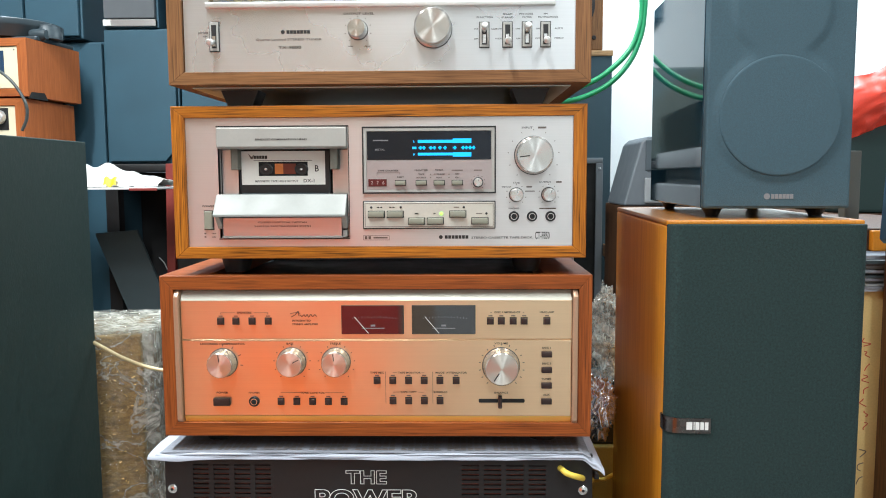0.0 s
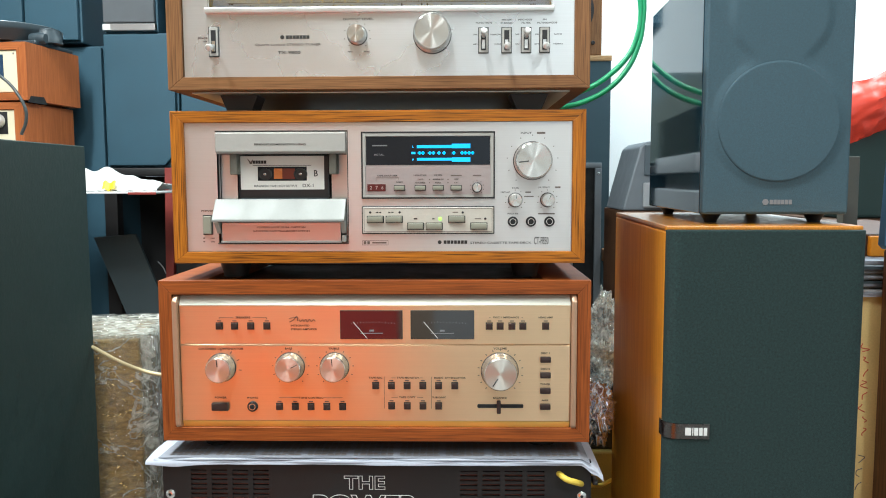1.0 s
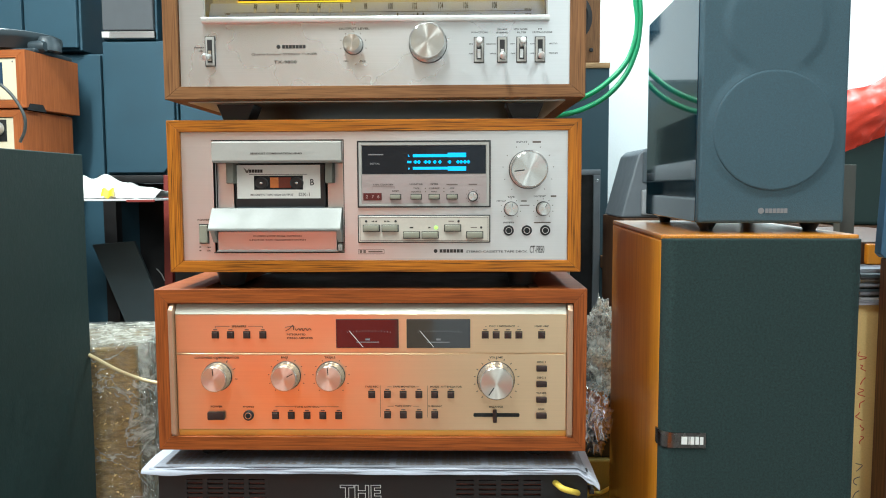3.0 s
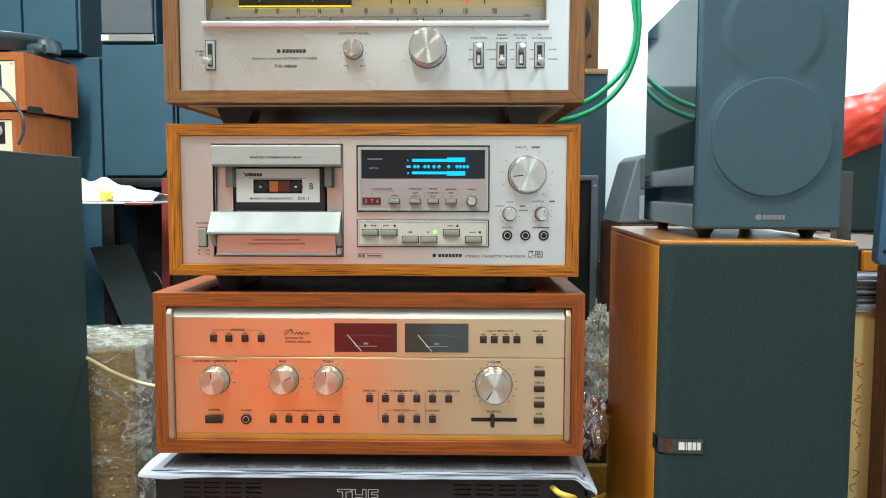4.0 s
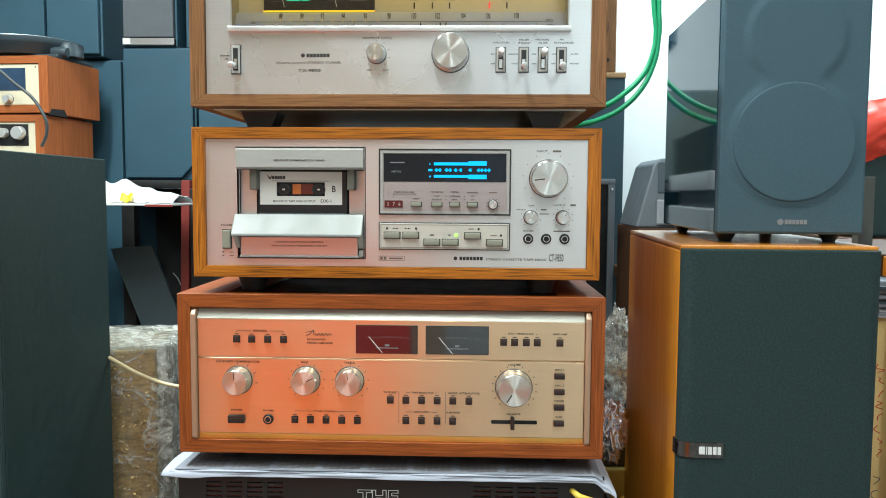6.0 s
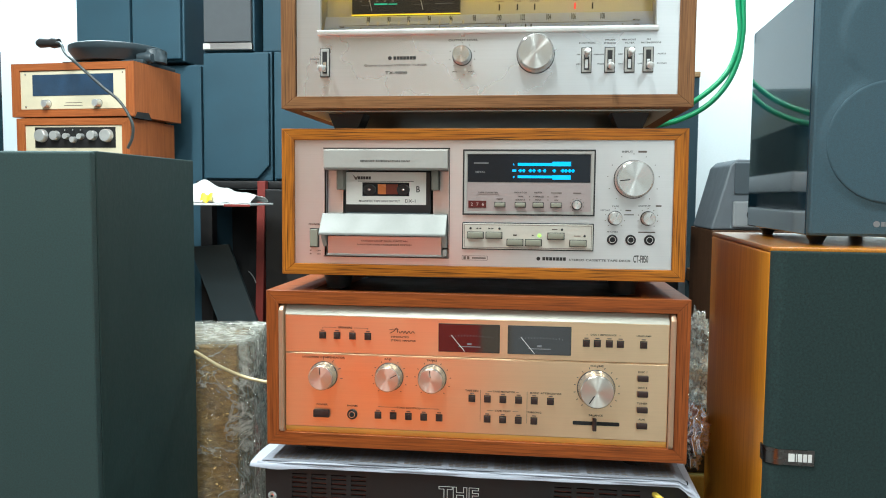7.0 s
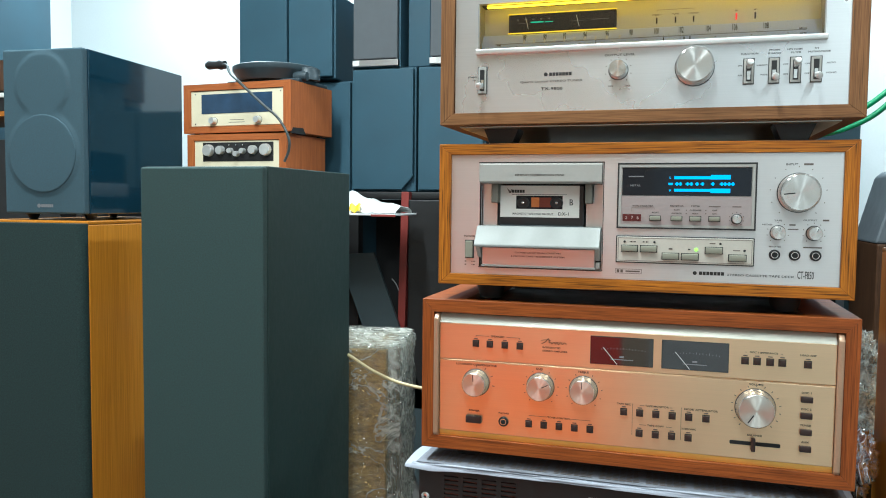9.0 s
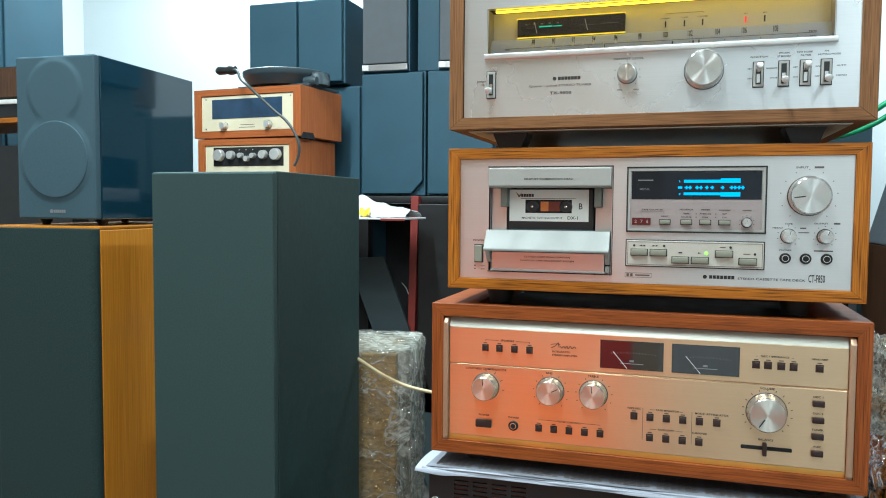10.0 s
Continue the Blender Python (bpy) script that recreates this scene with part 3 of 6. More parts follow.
for lx, ly, power, tint in LAMPS:
    lamp = thing("ceiling_light", lx, ly, LAMP_Z, 0, "white fluorescent batten on the ceiling", "ceiling light", "ceiling lights")
    part("housing", a_box(-0.05, 0.05, -0.62, 0.62, 0.0, 0.12, 0.006), GREY_LIGHT, lamp)
    part("tube", a_lathe([(0.013, -0.58), (0.013, 0.58)], (0, 0, -0.02), "y", 16), TUBE, lamp, "lit white tube")


# ---- integrated amplifier ----
def amplifier():
    a = thing("integrated_amplifier", 0, 0, 0.69, 0, "champagne aluminium amplifier in a reddish walnut case", "amplifier")
    case(a, -0.238, 0.238, 0.0, 0.181, 0.0, 0.39, 0.0145, 0.0155, WALNUT_X, WALNUT_Z, hole=(-0.187, 0.187, 0.014, 0.33))
    part("chassis", a_box(-0.2215, 0.2215, 0.02, 0.385, 0.017, 0.155), BLACK_METAL, a, "black vented chassis")
    grille = part("top_grille", a_box(-0.186, 0.186, 0.016, 0.328, 0.156, 0.163), BLACK_METAL, a)
    up = a_prism([(0.003, 0.1098), (0.003, 0.1528), (0.018, 0.1528), (0.018, 0.1098)], -0.2165, 0.2165, 0.0004, "x")
    part("upper_panel", up, ALU_WARM, a, "brushed champagne panel")
    part("top_bevel", a_prism([(0.0028, 0.1531), (0.0095, 0.1636), (0.018, 0.1636), (0.018, 0.1531)], -0.2165, 0.2165, 0.0002, "x"), BEVEL_ALU, a, "bright silver sloping top edge")
    part("trim_strip", a_prism([(0.0062, 0.0145), (0.0034, 0.0222), (0.018, 0.0222), (0.018, 0.0145)], -0.2165, 0.2165, 0.0, "x"), GOLD, a, "lower trim coloured gold for the wood's reflection")
    part("divider", a_prism([(0.0026, 0.1086), (0.0036, 0.1094), (0.018, 0.1094), (0.018, 0.1086)], -0.2165, 0.2165, 0.0, "x"), ALU_WARM, a, "thin bright dividing line")
    low = a_prism([(0.003, 0.0225), (0.003, 0.1082), (0.018, 0.1082), (0.018, 0.0225)], -0.2165, 0.2165, 0.0006, "x")
    part("lower_panel", low, ALU_WARM, a, "brushed champagne panel")
    for s in (-1, 1):
        xa, xb = sorted((s * 0.217, s * 0.2228))
        part("cheek", a_prism([(-0.003, 0.019), (-0.003, 0.158), (0.003, 0.1645), (0.018, 0.1645), (0.018, 0.0135), (0.003, 0.0135)], xa, xb, 0.001, "x"), ALU_PINK, a)
    y = 0.0028
    for x0, x1 in ((-0.037, 0.031), (0.041, 0.110)):
        w = part("meter", a_box(x0 - 0.0006, x1 + 0.0006, 0.0018, 0.0034, 0.1154, 0.1476, 0.0004), BLACK_PLASTIC, a, "dark power meter")
        part("meter_face", a_box(x0, x1, 0.0012, 0.0017, 0.116, 0.147), METER_GLASS, w)
        marks([(x0 + 0.012 + i * 0.0034, x0 + 0.0124 + i * 0.0034, 0.1325 + 0.0012 * math.sin(i / 14 * 3.14), 0.1338 + 0.0012 * math.sin(i / 14 * 3.14) + 0.0008 * (i % 2)) for i in range(15)], 0.0011, DIM_INK, w, "meter_scale")
        marks([(x0 + 0.022, x0 + 0.047, 0.1218, 0.1226), (x0 + 0.032, x0 + 0.037, 0.1242, 0.1262)], 0.0011, DIM_INK, w, "meter_scale")
        nb = a_box(-0.00025, 0.00025, 0.0007, 0.0010, 0, 0.024)
        bmesh.ops.rotate(nb, verts=nb.verts[:], cent=(0, 0, 0), matrix=Matrix.Rotation(radians(-40), 3, "Y"))
        bmesh.ops.translate(nb, verts=nb.verts[:], vec=(x0 + 0.0295, 0, 0.1165))
        part("needle", nb, WHITE_INK, w)
    square = [(-0.172, 0.130), (-0.155, 0.130), (-0.137, 0.130), (-0.119, 0.130), (0.127, 0.130), (0.139, 0.130), (0.152, 0.130), (0.164, 0.130), (0.189, 0.130)]
    square += [(-0.107 + 0.0177 * i, 0.039) for i in range(5)]
    square += [(0.001, 0.063), (0.0185, 0.063), (0.036, 0.063), (0.0535, 0.063), (0.071, 0.063), (0.089, 0.063), (0.0185, 0.040), (0.036, 0.040), (0.0535, 0.040), (0.071, 0.040)]
    for x, z in square:
        part("push_button", a_box(-0.0032, 0.0032, -0.003, 0.0015, -0.0034, 0.0034, 0.0007), BROWN_BUTTON, a).location = (x, 0.002, z)
        part("button_recess", a_box(x - 0.0038, x + 0.0038, 0.0022, 0.0029, z - 0.004, z + 0.004), BLACK_HOLE, a)
    for z in (0.093, 0.0755, 0.058, 0.040):
        part("selector_button", a_box(0.1832, 0.1948, -0.0018, 0.0028, z - 0.0032, z + 0.0032, 0.0008), BROWN_BUTTON, a)
    part("power_button", a_box(-0.1825, -0.1635, -0.0018, 0.0028, 0.0345, 0.0435, 0.0012), BROWN_BUTTON, a, "brown-black power button")
    jack(a, -0.137, 0.039, y, 0.0058)
    knob(a, -0.171, 0.083, y, 0.0146, 0.0135, SPUN_WARM, 1.08, pointer=-5)
    knob(a, -0.094, 0.084, y, 0.0146, 0.0135, SPUN_WARM, 1.08, pointer=62)
    knob(a, -0.0445, 0.084, y, 0.0146, 0.0135, SPUN_WARM, 1.08, pointer=-5)
    knob(a, 0.1388, 0.0795, y, 0.0188, 0.016, SPUN_WARM, flare=1.08, pointer=213)
    for x, n in ((-0.0935, 11), (-0.044, 11)):
        ticks(a, x, 0.083, y, 0.0195, 0.021, n, INK_SOFT)
    ticks(a, 0.1395, 0.079, y, 0.0235, 0.0255, 15, INK_SOFT)
    ticks(a, -0.171, 0.082, y, 0.0195, 0.0225, 4, INK_SOFT, 0, 95)
    part("slider_slot", a_prism([(0.114, 0.0388), (0.114, 0.0412), (0.1148, 0.042), (0.1642, 0.042), (0.165, 0.0412), (0.165, 0.0388), (0.1642, 0.038), (0.1148, 0.038)], 0.002, 0.0032), BLACK_HOLE, a)
    part("slider_handle", a_box(0.1355, 0.1398, -0.003, 0.0028, 0.0325, 0.0465, 0.0008), BROWN_BUTTON, a)
    t = lambda w, x, z, s=0.0030, wide=1.25, al="CENTER": lettering(w, x, z, y - 0.0001, s, INK, a, wide, al)
    t("SPEAKERS", -0.1455, 0.1385)
    t("DISC 1 IMPEDANCE", 0.1455, 0.1388, 0.0026)
    t("HEAD AMP", 0.189, 0.1388, 0.0026)
    t("LOUDNESS COMPENSATOR", -0.171, 0.1032, 0.0032)
    t("BASS", -0.0955, 0.1036)
    t("TREBLE", -0.045, 0.1036)
    t("VOLUME", 0.139, 0.1038)
    t("POWER", -0.173, 0.0478)
    t("PHONES", -0.137, 0.0478, 0.0026)
    t("TONE CONTROL", -0.0715, 0.0478, 0.0028)
    t("TAPE REC", 0.001, 0.0708, 0.0028)
    t("TAPE MONITOR", 0.037, 0.0708, 0.0028)
    t("MODE", 0.071, 0.0708, 0.0028)
    t("ATTENUATOR", 0.0895, 0.0708, 0.0028)
    t("TAPE COPY", 0.036, 0.0488, 0.0028)
    t("SUBSONIC", 0.0715, 0.0488, 0.0026)
    t("BALANCE", 0.139, 0.0482, 0.0028)
    for w, z in (("DISC 1", 0.0988), ("DISC 2", 0.0812), ("TUNER", 0.0638), ("AUX", 0.0458)):
        t(w, 0.189, z, 0.0028)
    t("INTEGRATED", -0.0925, 0.1295, 0.0028, 1.25, "LEFT")
    t("STEREO AMPLIFIER", -0.0925, 0.1255, 0.0028, 1.25, "LEFT")
    # the maker's script mark, as plain strokes
    swash = bmesh.new()
    tube(swash, [(-0.0935, 0.0024, 0.1345), (-0.089, 0.0024, 0.137), (-0.0855, 0.0024, 0.1408), (-0.0845, 0.0024, 0.1355)], 0.0004, 6)
    tube(swash, [(-0.094, 0.0024, 0.1385), (-0.088, 0.0024, 0.1395), (-0.083, 0.0024, 0.1388)], 0.0003, 6)
    tube(swash, [(-0.083, 0.0024, 0.1372), (-0.0815, 0.0024, 0.135), (-0.079, 0.0024, 0.1372), (-0.0775, 0.0024, 0.135), (-0.0755, 0.0024, 0.1375), (-0.074, 0.0024, 0.1345), (-0.0715, 0.0024, 0.1375), (-0.0695, 0.0024, 0.135), (-0.067, 0.0024, 0.1372), (-0.065, 0.0024, 0.1352)], 0.0004, 6)
    part("emblem", swash, INK, a)
    line = [(-0.172, -0.156, 0.1392, 0.1396), (-0.135, -0.119, 0.1392, 0.1396), (-0.172, -0.1716, 0.1375, 0.1396), (-0.1194, -0.119, 0.1375, 0.1396),
            (0.127, 0.1285, 0.1392, 0.1396), (0.1625, 0.164, 0.1392, 0.1396), (0.0104, 0.0108, 0.037, 0.073), (0.0628, 0.0632, 0.037, 0.073),
            (0.0185, 0.0235, 0.0715, 0.0719), (0.0505, 0.0535, 0.0715, 0.0719), (0.0185, 0.0255, 0.0495, 0.0499), (0.047, 0.0535, 0.0495, 0.0499),
            (-0.107, -0.085, 0.0487, 0.0491), (-0.058, -0.036, 0.0487, 0.0491)]
    marks(line, y - 0.00005, INK_SOFT, a)
    small = [(x - 0.0022, x + 0.0022, z + 0.0052, z + 0.0062) for x, z in square]
    marks(small, y - 0.00005, INK_SOFT, a)
    for x in (-0.19, 0.19):
        for yy in (0.05, 0.34):
            foot(a, x, yy, -0.0185, 0.0, 0.016, 0.019)
    return a


amplifier()


# ---- cassette deck ----
def cassette_deck():
    d = thing("cassette_deck", 0, 0, 0.89, 0, "silver cassette deck in a golden oak case", "cassette deck")
    case(d, -0.219, 0.2305, 0.0, 0.1655, 0.0015, 0.35, 0.0142, 0.0125, OAK_X, OAK_Z)
    part("chassis", a_box(-0.2035, 0.215, 0.05, 0.345, 0.0135, 0.152), BLACK_METAL, d)
    y = 0.005
    part("front_panel", ring_plate(bmesh.new(), (-0.2046, 0.2162, 0.0128, 0.1528), (-0.170, -0.028, 0.022, 0.1432), y, 0.012), ALU, d, "brushed aluminium front panel")
    well = part("tape_well", a_box(-0.17, -0.028, 0.046, 0.05, 0.022, 0.1432), BLACK_PLASTIC, d, "dark tape well")
    for x0, x1, z0, z1 in ((-0.1704, -0.169, 0.022, 0.1432), (-0.029, -0.0276, 0.022, 0.1432), (-0.169, -0.029, 0.0216, 0.0225)):
        part("well_wall", a_box(x0, x1, 0.0125, 0.046, z0, z1), ALU, well)
    part("well_cheek", a_box(-0.1688, -0.151, 0.016, 0.046, 0.045, 0.119), ALU, well)
    part("well_cheek", a_box(-0.048, -0.0295, 0.0255, 0.046, 0.045, 0.119), ALU, well)
    for x in (-0.157, -0.048):
        part("guide", a_box(x, x + 0.008, 0.008, 0.03, 0.097, 0.121, 0.001), OLIVE, well)
    part("head_cover", a_prism([(-0.001, 0.1215), (-0.001, 0.1415), (0.003, 0.1428), (0.02, 0.1428), (0.02, 0.1195), (0.002, 0.1195)], -0.1695, -0.0285, 0.0006, "x"), ALU_GREY, d, "grey satin head cover")
    visor = a_prism([(0.004, 0.0702), (-0.012, 0.0488), (-0.0125, 0.0462), (0.010, 0.0462), (0.020, 0.0702)], -0.1725, -0.0290, 0.0005, "x")
    door = part("tape_door", visor, VISOR, d, "sloping satin metal door lip")
    for xa, xb in ((-0.1712, -0.1664), (-0.0342, -0.0292)):
        part("door_arm", a_prism([(0.003, 0.0325), (-0.009, 0.0462), (0.012, 0.0462), (0.012, 0.0325)], xa, xb, 0.0004, "x"), ALU_GREY, door)
    part("tape_rest", a_box(-0.147, -0.05, 0.0125, 0.0185, 0.0662, 0.0712, 0.0004), HAZED_BLACK, well, "dark bar below the cassette")
    for xa, xb, za, zb in ((-0.1712, -0.0274, 0.1433, 0.1443), (-0.0274, -0.0266, 0.0212, 0.1443), (-0.171, -0.0274, 0.0208, 0.0218)):
        part("door_gap", a_box(xa, xb, 0.0044, 0.0062, za, zb), BLACK_HOLE, d)
    part("door_panel", a_prism([(0.002, 0.0235), (0.001, 0.045), (0.012, 0.045), (0.014, 0.0235)], -0.1655, -0.0350, 0.0005, "x"), ALU, door)
    part("door_edge", a_box(-0.1662, -0.034, 0.0, 0.004, 0.0226, 0.0245, 0.0004), ALU_GREY, door)
    part("latch", a_box(-0.034, -0.0292, 0.001, 0.012, 0.0235, 0.031, 0.0008), ALU_GREY, door)
    # meter and counter window
    w = part("display_frame", a_box(-0.0115, 0.1325, 0.0035, 0.0049, 0.0705, 0.1422, 0.0006), ALU_GREY, d, "dark edged display surround")
    bm = bmesh.new()
    for r in ((-0.0118, -0.0104, 0.0702, 0.1425), (0.1314, 0.1328, 0.0702, 0.1425), (-0.0104, 0.1314, 0.0702, 0.0716), (-0.0104, 0.1314, 0.1411, 0.1425)):
        box(bm, r[0], r[1], 0.0018, 0.0049, r[2], r[3])
    part("display_rim", bm, BLACK_PLASTIC, w)
    bm = bmesh.new()
    for r in ((-0.0102, -0.0074, 0.072, 0.1408), (0.1284, 0.1312, 0.072, 0.1408), (-0.0074, 0.1284, 0.1378, 0.1408), (-0.0074, 0.1284, 0.072, 0.0746)):
        box(bm, r[0], r[1], 0.0022, 0.0034, r[2], r[3])
    part("display_bezel", bm, ALU_GREY, w)
    part("display_window", a_box(-0.0065, 0.1275, 0.0028, 0.0034, 0.1068, 0.1372), DISPLAY_GLASS, w, "smoked display window with blue bars lit")
    part("display_panel", a_box(-0.0072, 0.1282, 0.0027, 0.0034, 0.0748, 0.1062), DISPLAY_PANEL, w, "rosy grey lower panel")
    yb = 0.0027
    bars = [(0.0508, 0.0885, 0.1247, 0.1279), (0.0885, 0.1085, 0.1245, 0.1293), (0.0508, 0.0885, 0.1113, 0.1142), (0.0885, 0.1085, 0.1099, 0.1146)]
    for bar in bars:
        marks([[bar[0] - 0.0022, bar[1] - 0.0022, bar[2], bar[3]]], yb, VFD_BLUE, w, "lit_bar")
    dots = [(0.0448, 0.0492, 0.1183, 0.1207)]
    for x in (0.0535, 0.0572, 0.0645, 0.0685, 0.0745, 0.08, 0.0905, 0.0995, 0.103, 0.107, 0.1108):
        dots += [(x - 0.0019, x + 0.0019, 0.1188, 0.1202), (x - 0.0007, x + 0.0011, 0.1177, 0.1213)]
    dots = [(a - 0.0022, b - 0.0022, c, e) for a, b, c, e in dots]
    marks(dots, yb, VFD_BLUE, w, "lit_figure")
    marks([(0.0436, 0.0442, 0.1253, 0.1275), (0.0436, 0.0452, 0.1253, 0.1259), (0.0436, 0.0442, 0.1112, 0.1134), (0.0442, 0.0452, 0.1118, 0.1134)], yb, VFD_BLUE, w, "lit_figure")
    marks([(0.0002, 0.0165, 0.127, 0.1282)], yb, DIM_INK, w)
    lettering("METAL", 0.002, 0.1168, yb, 0.0028, DIM_INK, w, 1.3, "LEFT")
    part("tape_counter", a_box(-0.0055, 0.0145, 0.0018, 0.0027, 0.0783, 0.0862, 0.0003), RED_DARK, w, "three digit tape counter")
    for i, c in enumerate("276"):
        lettering(c, -0.0015 + 0.0062 * i, 0.0805, 0.0017, 0.0050, DIGIT, w)
    for x in (0.0295, 0.052, 0.0715, 0.091):
        part("button_slot", a_box(x - 0.0061, x + 0.0061, 0.0024, 0.0028, 0.079, 0.0848), BLACK_HOLE, w)
        part("push_button", a_box(x - 0.0055, x + 0.0055, -0.0022, 0.0028, 0.0797, 0.0842, 0.0006), KEY_BEIGE, w)
    knob(w, 0.1135, 0.0822, 0.0027, 0.0046, 0.008, SPUN, 1.1, 10)
    ticks(w, 0.1135, 0.0822, 0.0026, 0.0068, 0.0078, 9, INK_SOFT)
    for words, x, z, s in (("TAPE COUNTER", 0.016, 0.0945, 0.0022), ("RESET", 0.0295, 0.0875, 0.002), ("MONITOR", 0.052, 0.0948, 0.0022), ("METER", 0.0715, 0.0948, 0.0022), ("TAPE", 0.052, 0.0905, 0.002), ("SOURCE", 0.052, 0.0868, 0.002), ("AVERAGE", 0.0715, 0.0905, 0.002), ("PEAK", 0.0715, 0.0868, 0.002), ("OFF", 0.091, 0.0905, 0.002), ("ON", 0.091, 0.0868, 0.002)):
        lettering(words, x, z, 0.0026, s, INK, w, 1.4)
    marks([(0.085, 0.097, 0.0948, 0.0958), (0.109, 0.118, 0.0948, 0.0958), (0.0615, 0.0627, 0.0905, 0.0915), (0.0815, 0.0827, 0.0905, 0.0915), (0.0615, 0.0627, 0.087, 0.088), (0.0815, 0.0827, 0.087, 0.088), (0.004, 0.0285, 0.0932, 0.0934), (0.004, 0.0042, 0.089, 0.0934), (0.0283, 0.0285, 0.091, 0.0934)], 0.0026, INK_SOFT, w)
    # transport keys
    k = part("key_panel", a_box(-0.012, 0.1325, 0.0022, 0.0049, 0.0318, 0.0622, 0.0008), BLACK_PLASTIC, d)
    part("key_plate", a_box(-0.0108, 0.1313, 0.0012, 0.0022, 0.033, 0.061, 0.0004), KEY_PLATE, k)
    part("key_border", ring_plate(bmesh.new(), (-0.0096, 0.1301, 0.0342, 0.0598), (-0.0091, 0.1296, 0.0347, 0.0593), 0.001, 0.0013), INK_SOFT, k)
    for x, z in ((0.003, 0.048), (0.0235, 0.048), (0.0468, 0.0405), (0.067, 0.0405), (0.0915, 0.048), (0.1155, 0.0405)):
        part("key_slot", a_box(x - 0.0093, x + 0.0093, 0.0009, 0.0013, z - 0.004, z + 0.0038), BLACK_HOLE, k)
        part("key", a_box(x - 0.0085, x + 0.0085, -0.0042, 0.0014, z - 0.0032, z + 0.0032, 0.0008), KEY_BEIGE, k, "beige-grey piano key")
    for x, z in ((-0.0025, 0.0555), (0.0295, 0.0555), (0.098, 0.0553), (0.1225, 0.0485)):
        part("key_lamp", a_lathe([(0.0013, 0), (0.0013, 0.0005), (0.0008, 0.0008)], (x, 0.0012, z), seg=16), BLACK_PLASTIC, k)
    part("key_lamp", a_lathe([(0.0019, 0), (0.0019, 0.0006), (0.001, 0.0011)], (0.0735, 0.0012, 0.0485), seg=16), GREEN_LED, k, "lit green play lamp")
    tri = bmesh.new()
    for x, s, z in ((0.0045, -1, 0.0555), (0.008, -1, 0.0555), (0.0185, 1, 0.0555), (0.022, 1, 0.0555), (0.0665, 1, 0.0485)):
        prism(tri, [(x - 0.0014 * s, z + 0.0009), (x - 0.0014 * s, z - 0.0009), (x + 0.0016 * s, z)], 0.0009, 0.0012)
    box(tri, 0.0447, 0.0487, 0.0009, 0.0012, 0.0478, 0.0492)
    part("key_mark", tri, INK, k)
    marks([(0.087, 0.093, 0.0549, 0.0559), (0.111, 0.118, 0.0481, 0.0489)], 0.0012, INK_SOFT, k)
    # right-hand controls
    knob(d, 0.1735, 0.1108, y, 0.0198, 0.018, SPUN, 1.03, -97)
    ticks(d, 0.1735, 0.1108, y - 0.0001, 0.0268, 0.028, 11, INK_SOFT)
    for x, p in ((0.155, 10), (0.190, 25)):
        knob(d, x, 0.0685, y, 0.007, 0.012, SPUN, 1.06, p)
        ticks(d, x, 0.0685, y - 0.0001, 0.0102, 0.0112, 9, INK_SOFT)
    for x in (0.1525, 0.1722, 0.1922):
        jack(d, x, 0.045, y, 0.0056)
    part("power_switch", a_box(-0.1862, -0.1772, 0.0008, y, 0.0322, 0.0518, 0.0008), KEY_BEIGE, d)
    part("switch_surround", a_box(-0.1872, -0.1762, 0.0046, 0.0052, 0.0312, 0.0528), BLACK_PLASTIC, d)
    t = lambda wd, x, z, s, wide=1.4, m=INK, al="CENTER": lettering(wd, x, z, y - 0.0001, s, m, d, wide, al)
    t("POWER", -0.182, 0.0565, 0.0028)
    t("OFF", -0.177, 0.0265, 0.002)
    t("ON", -0.177, 0.0228, 0.002)
    t("INPUT", 0.1665, 0.1395, 0.003)
    t("TAPE", 0.155, 0.0805, 0.0024)
    t("METAL", 0.144, 0.0762, 0.0022)
    t("OUTPUT", 0.186, 0.0812, 0.0024)
    t("PHONES", 0.1525, 0.0528, 0.0022)
    t("STEREO CASSETTE TAPE DECK", 0.1395, 0.0208, 0.0032, 1.52, INK)
    lettering("CT-F850", 0.1835, 0.0203, y - 0.0001, 0.0112, INK, d, 0.4)
    emblem(0.0772, 0.1035, 0.0208, 0.0245, 7, y, INK, d)
    part("emblem_ring", a_lathe([(0.0021, 0), (0.0021, 0.0003), (0.0013, 0.0003)], (0.0728, y, 0.0226), seg=20), INK, d)
    marks([(0.178, 0.187, 0.1395, 0.1415), (0.198, 0.204, 0.0812, 0.083), (0.166, 0.172, 0.0762, 0.0776), (0.165, 0.175, 0.0718, 0.0728), (0.18, 0.198, 0.0528, 0.0541), (-0.1875, -0.1855, 0.0268, 0.0282), (-0.1875, -0.1855, 0.023, 0.0244)], y, INK_SOFT, d)
    bm = bmesh.new()
    for r in ((-0.0122, -0.0022, 0.0243, 0.0247), (-0.0122, -0.0022, 0.0195, 0.0199), (-0.0122, -0.0118, 0.0199, 0.0243), (-0.003, 0.0165, 0.0243, 0.0247), (-0.003, 0.0165, 0.0195, 0.0199), (0.0161, 0.0165, 0.0199, 0.0243), (-0.0105, -0.0078, 0.0205, 0.0238), (-0.0065, -0.0038, 0.0205, 0.0238), (-0.001, 0.0145, 0.0213, 0.0229)):
        box(bm, r[0], r[1], y - 0.0003, y, r[2], r[3])
    part("system_mark", bm, INK_SOFT, d)
    lettering("SENDUST COMBINATION HEAD", -0.099, 0.1285, -0.0012, 0.0026, INK, d, 1.5)
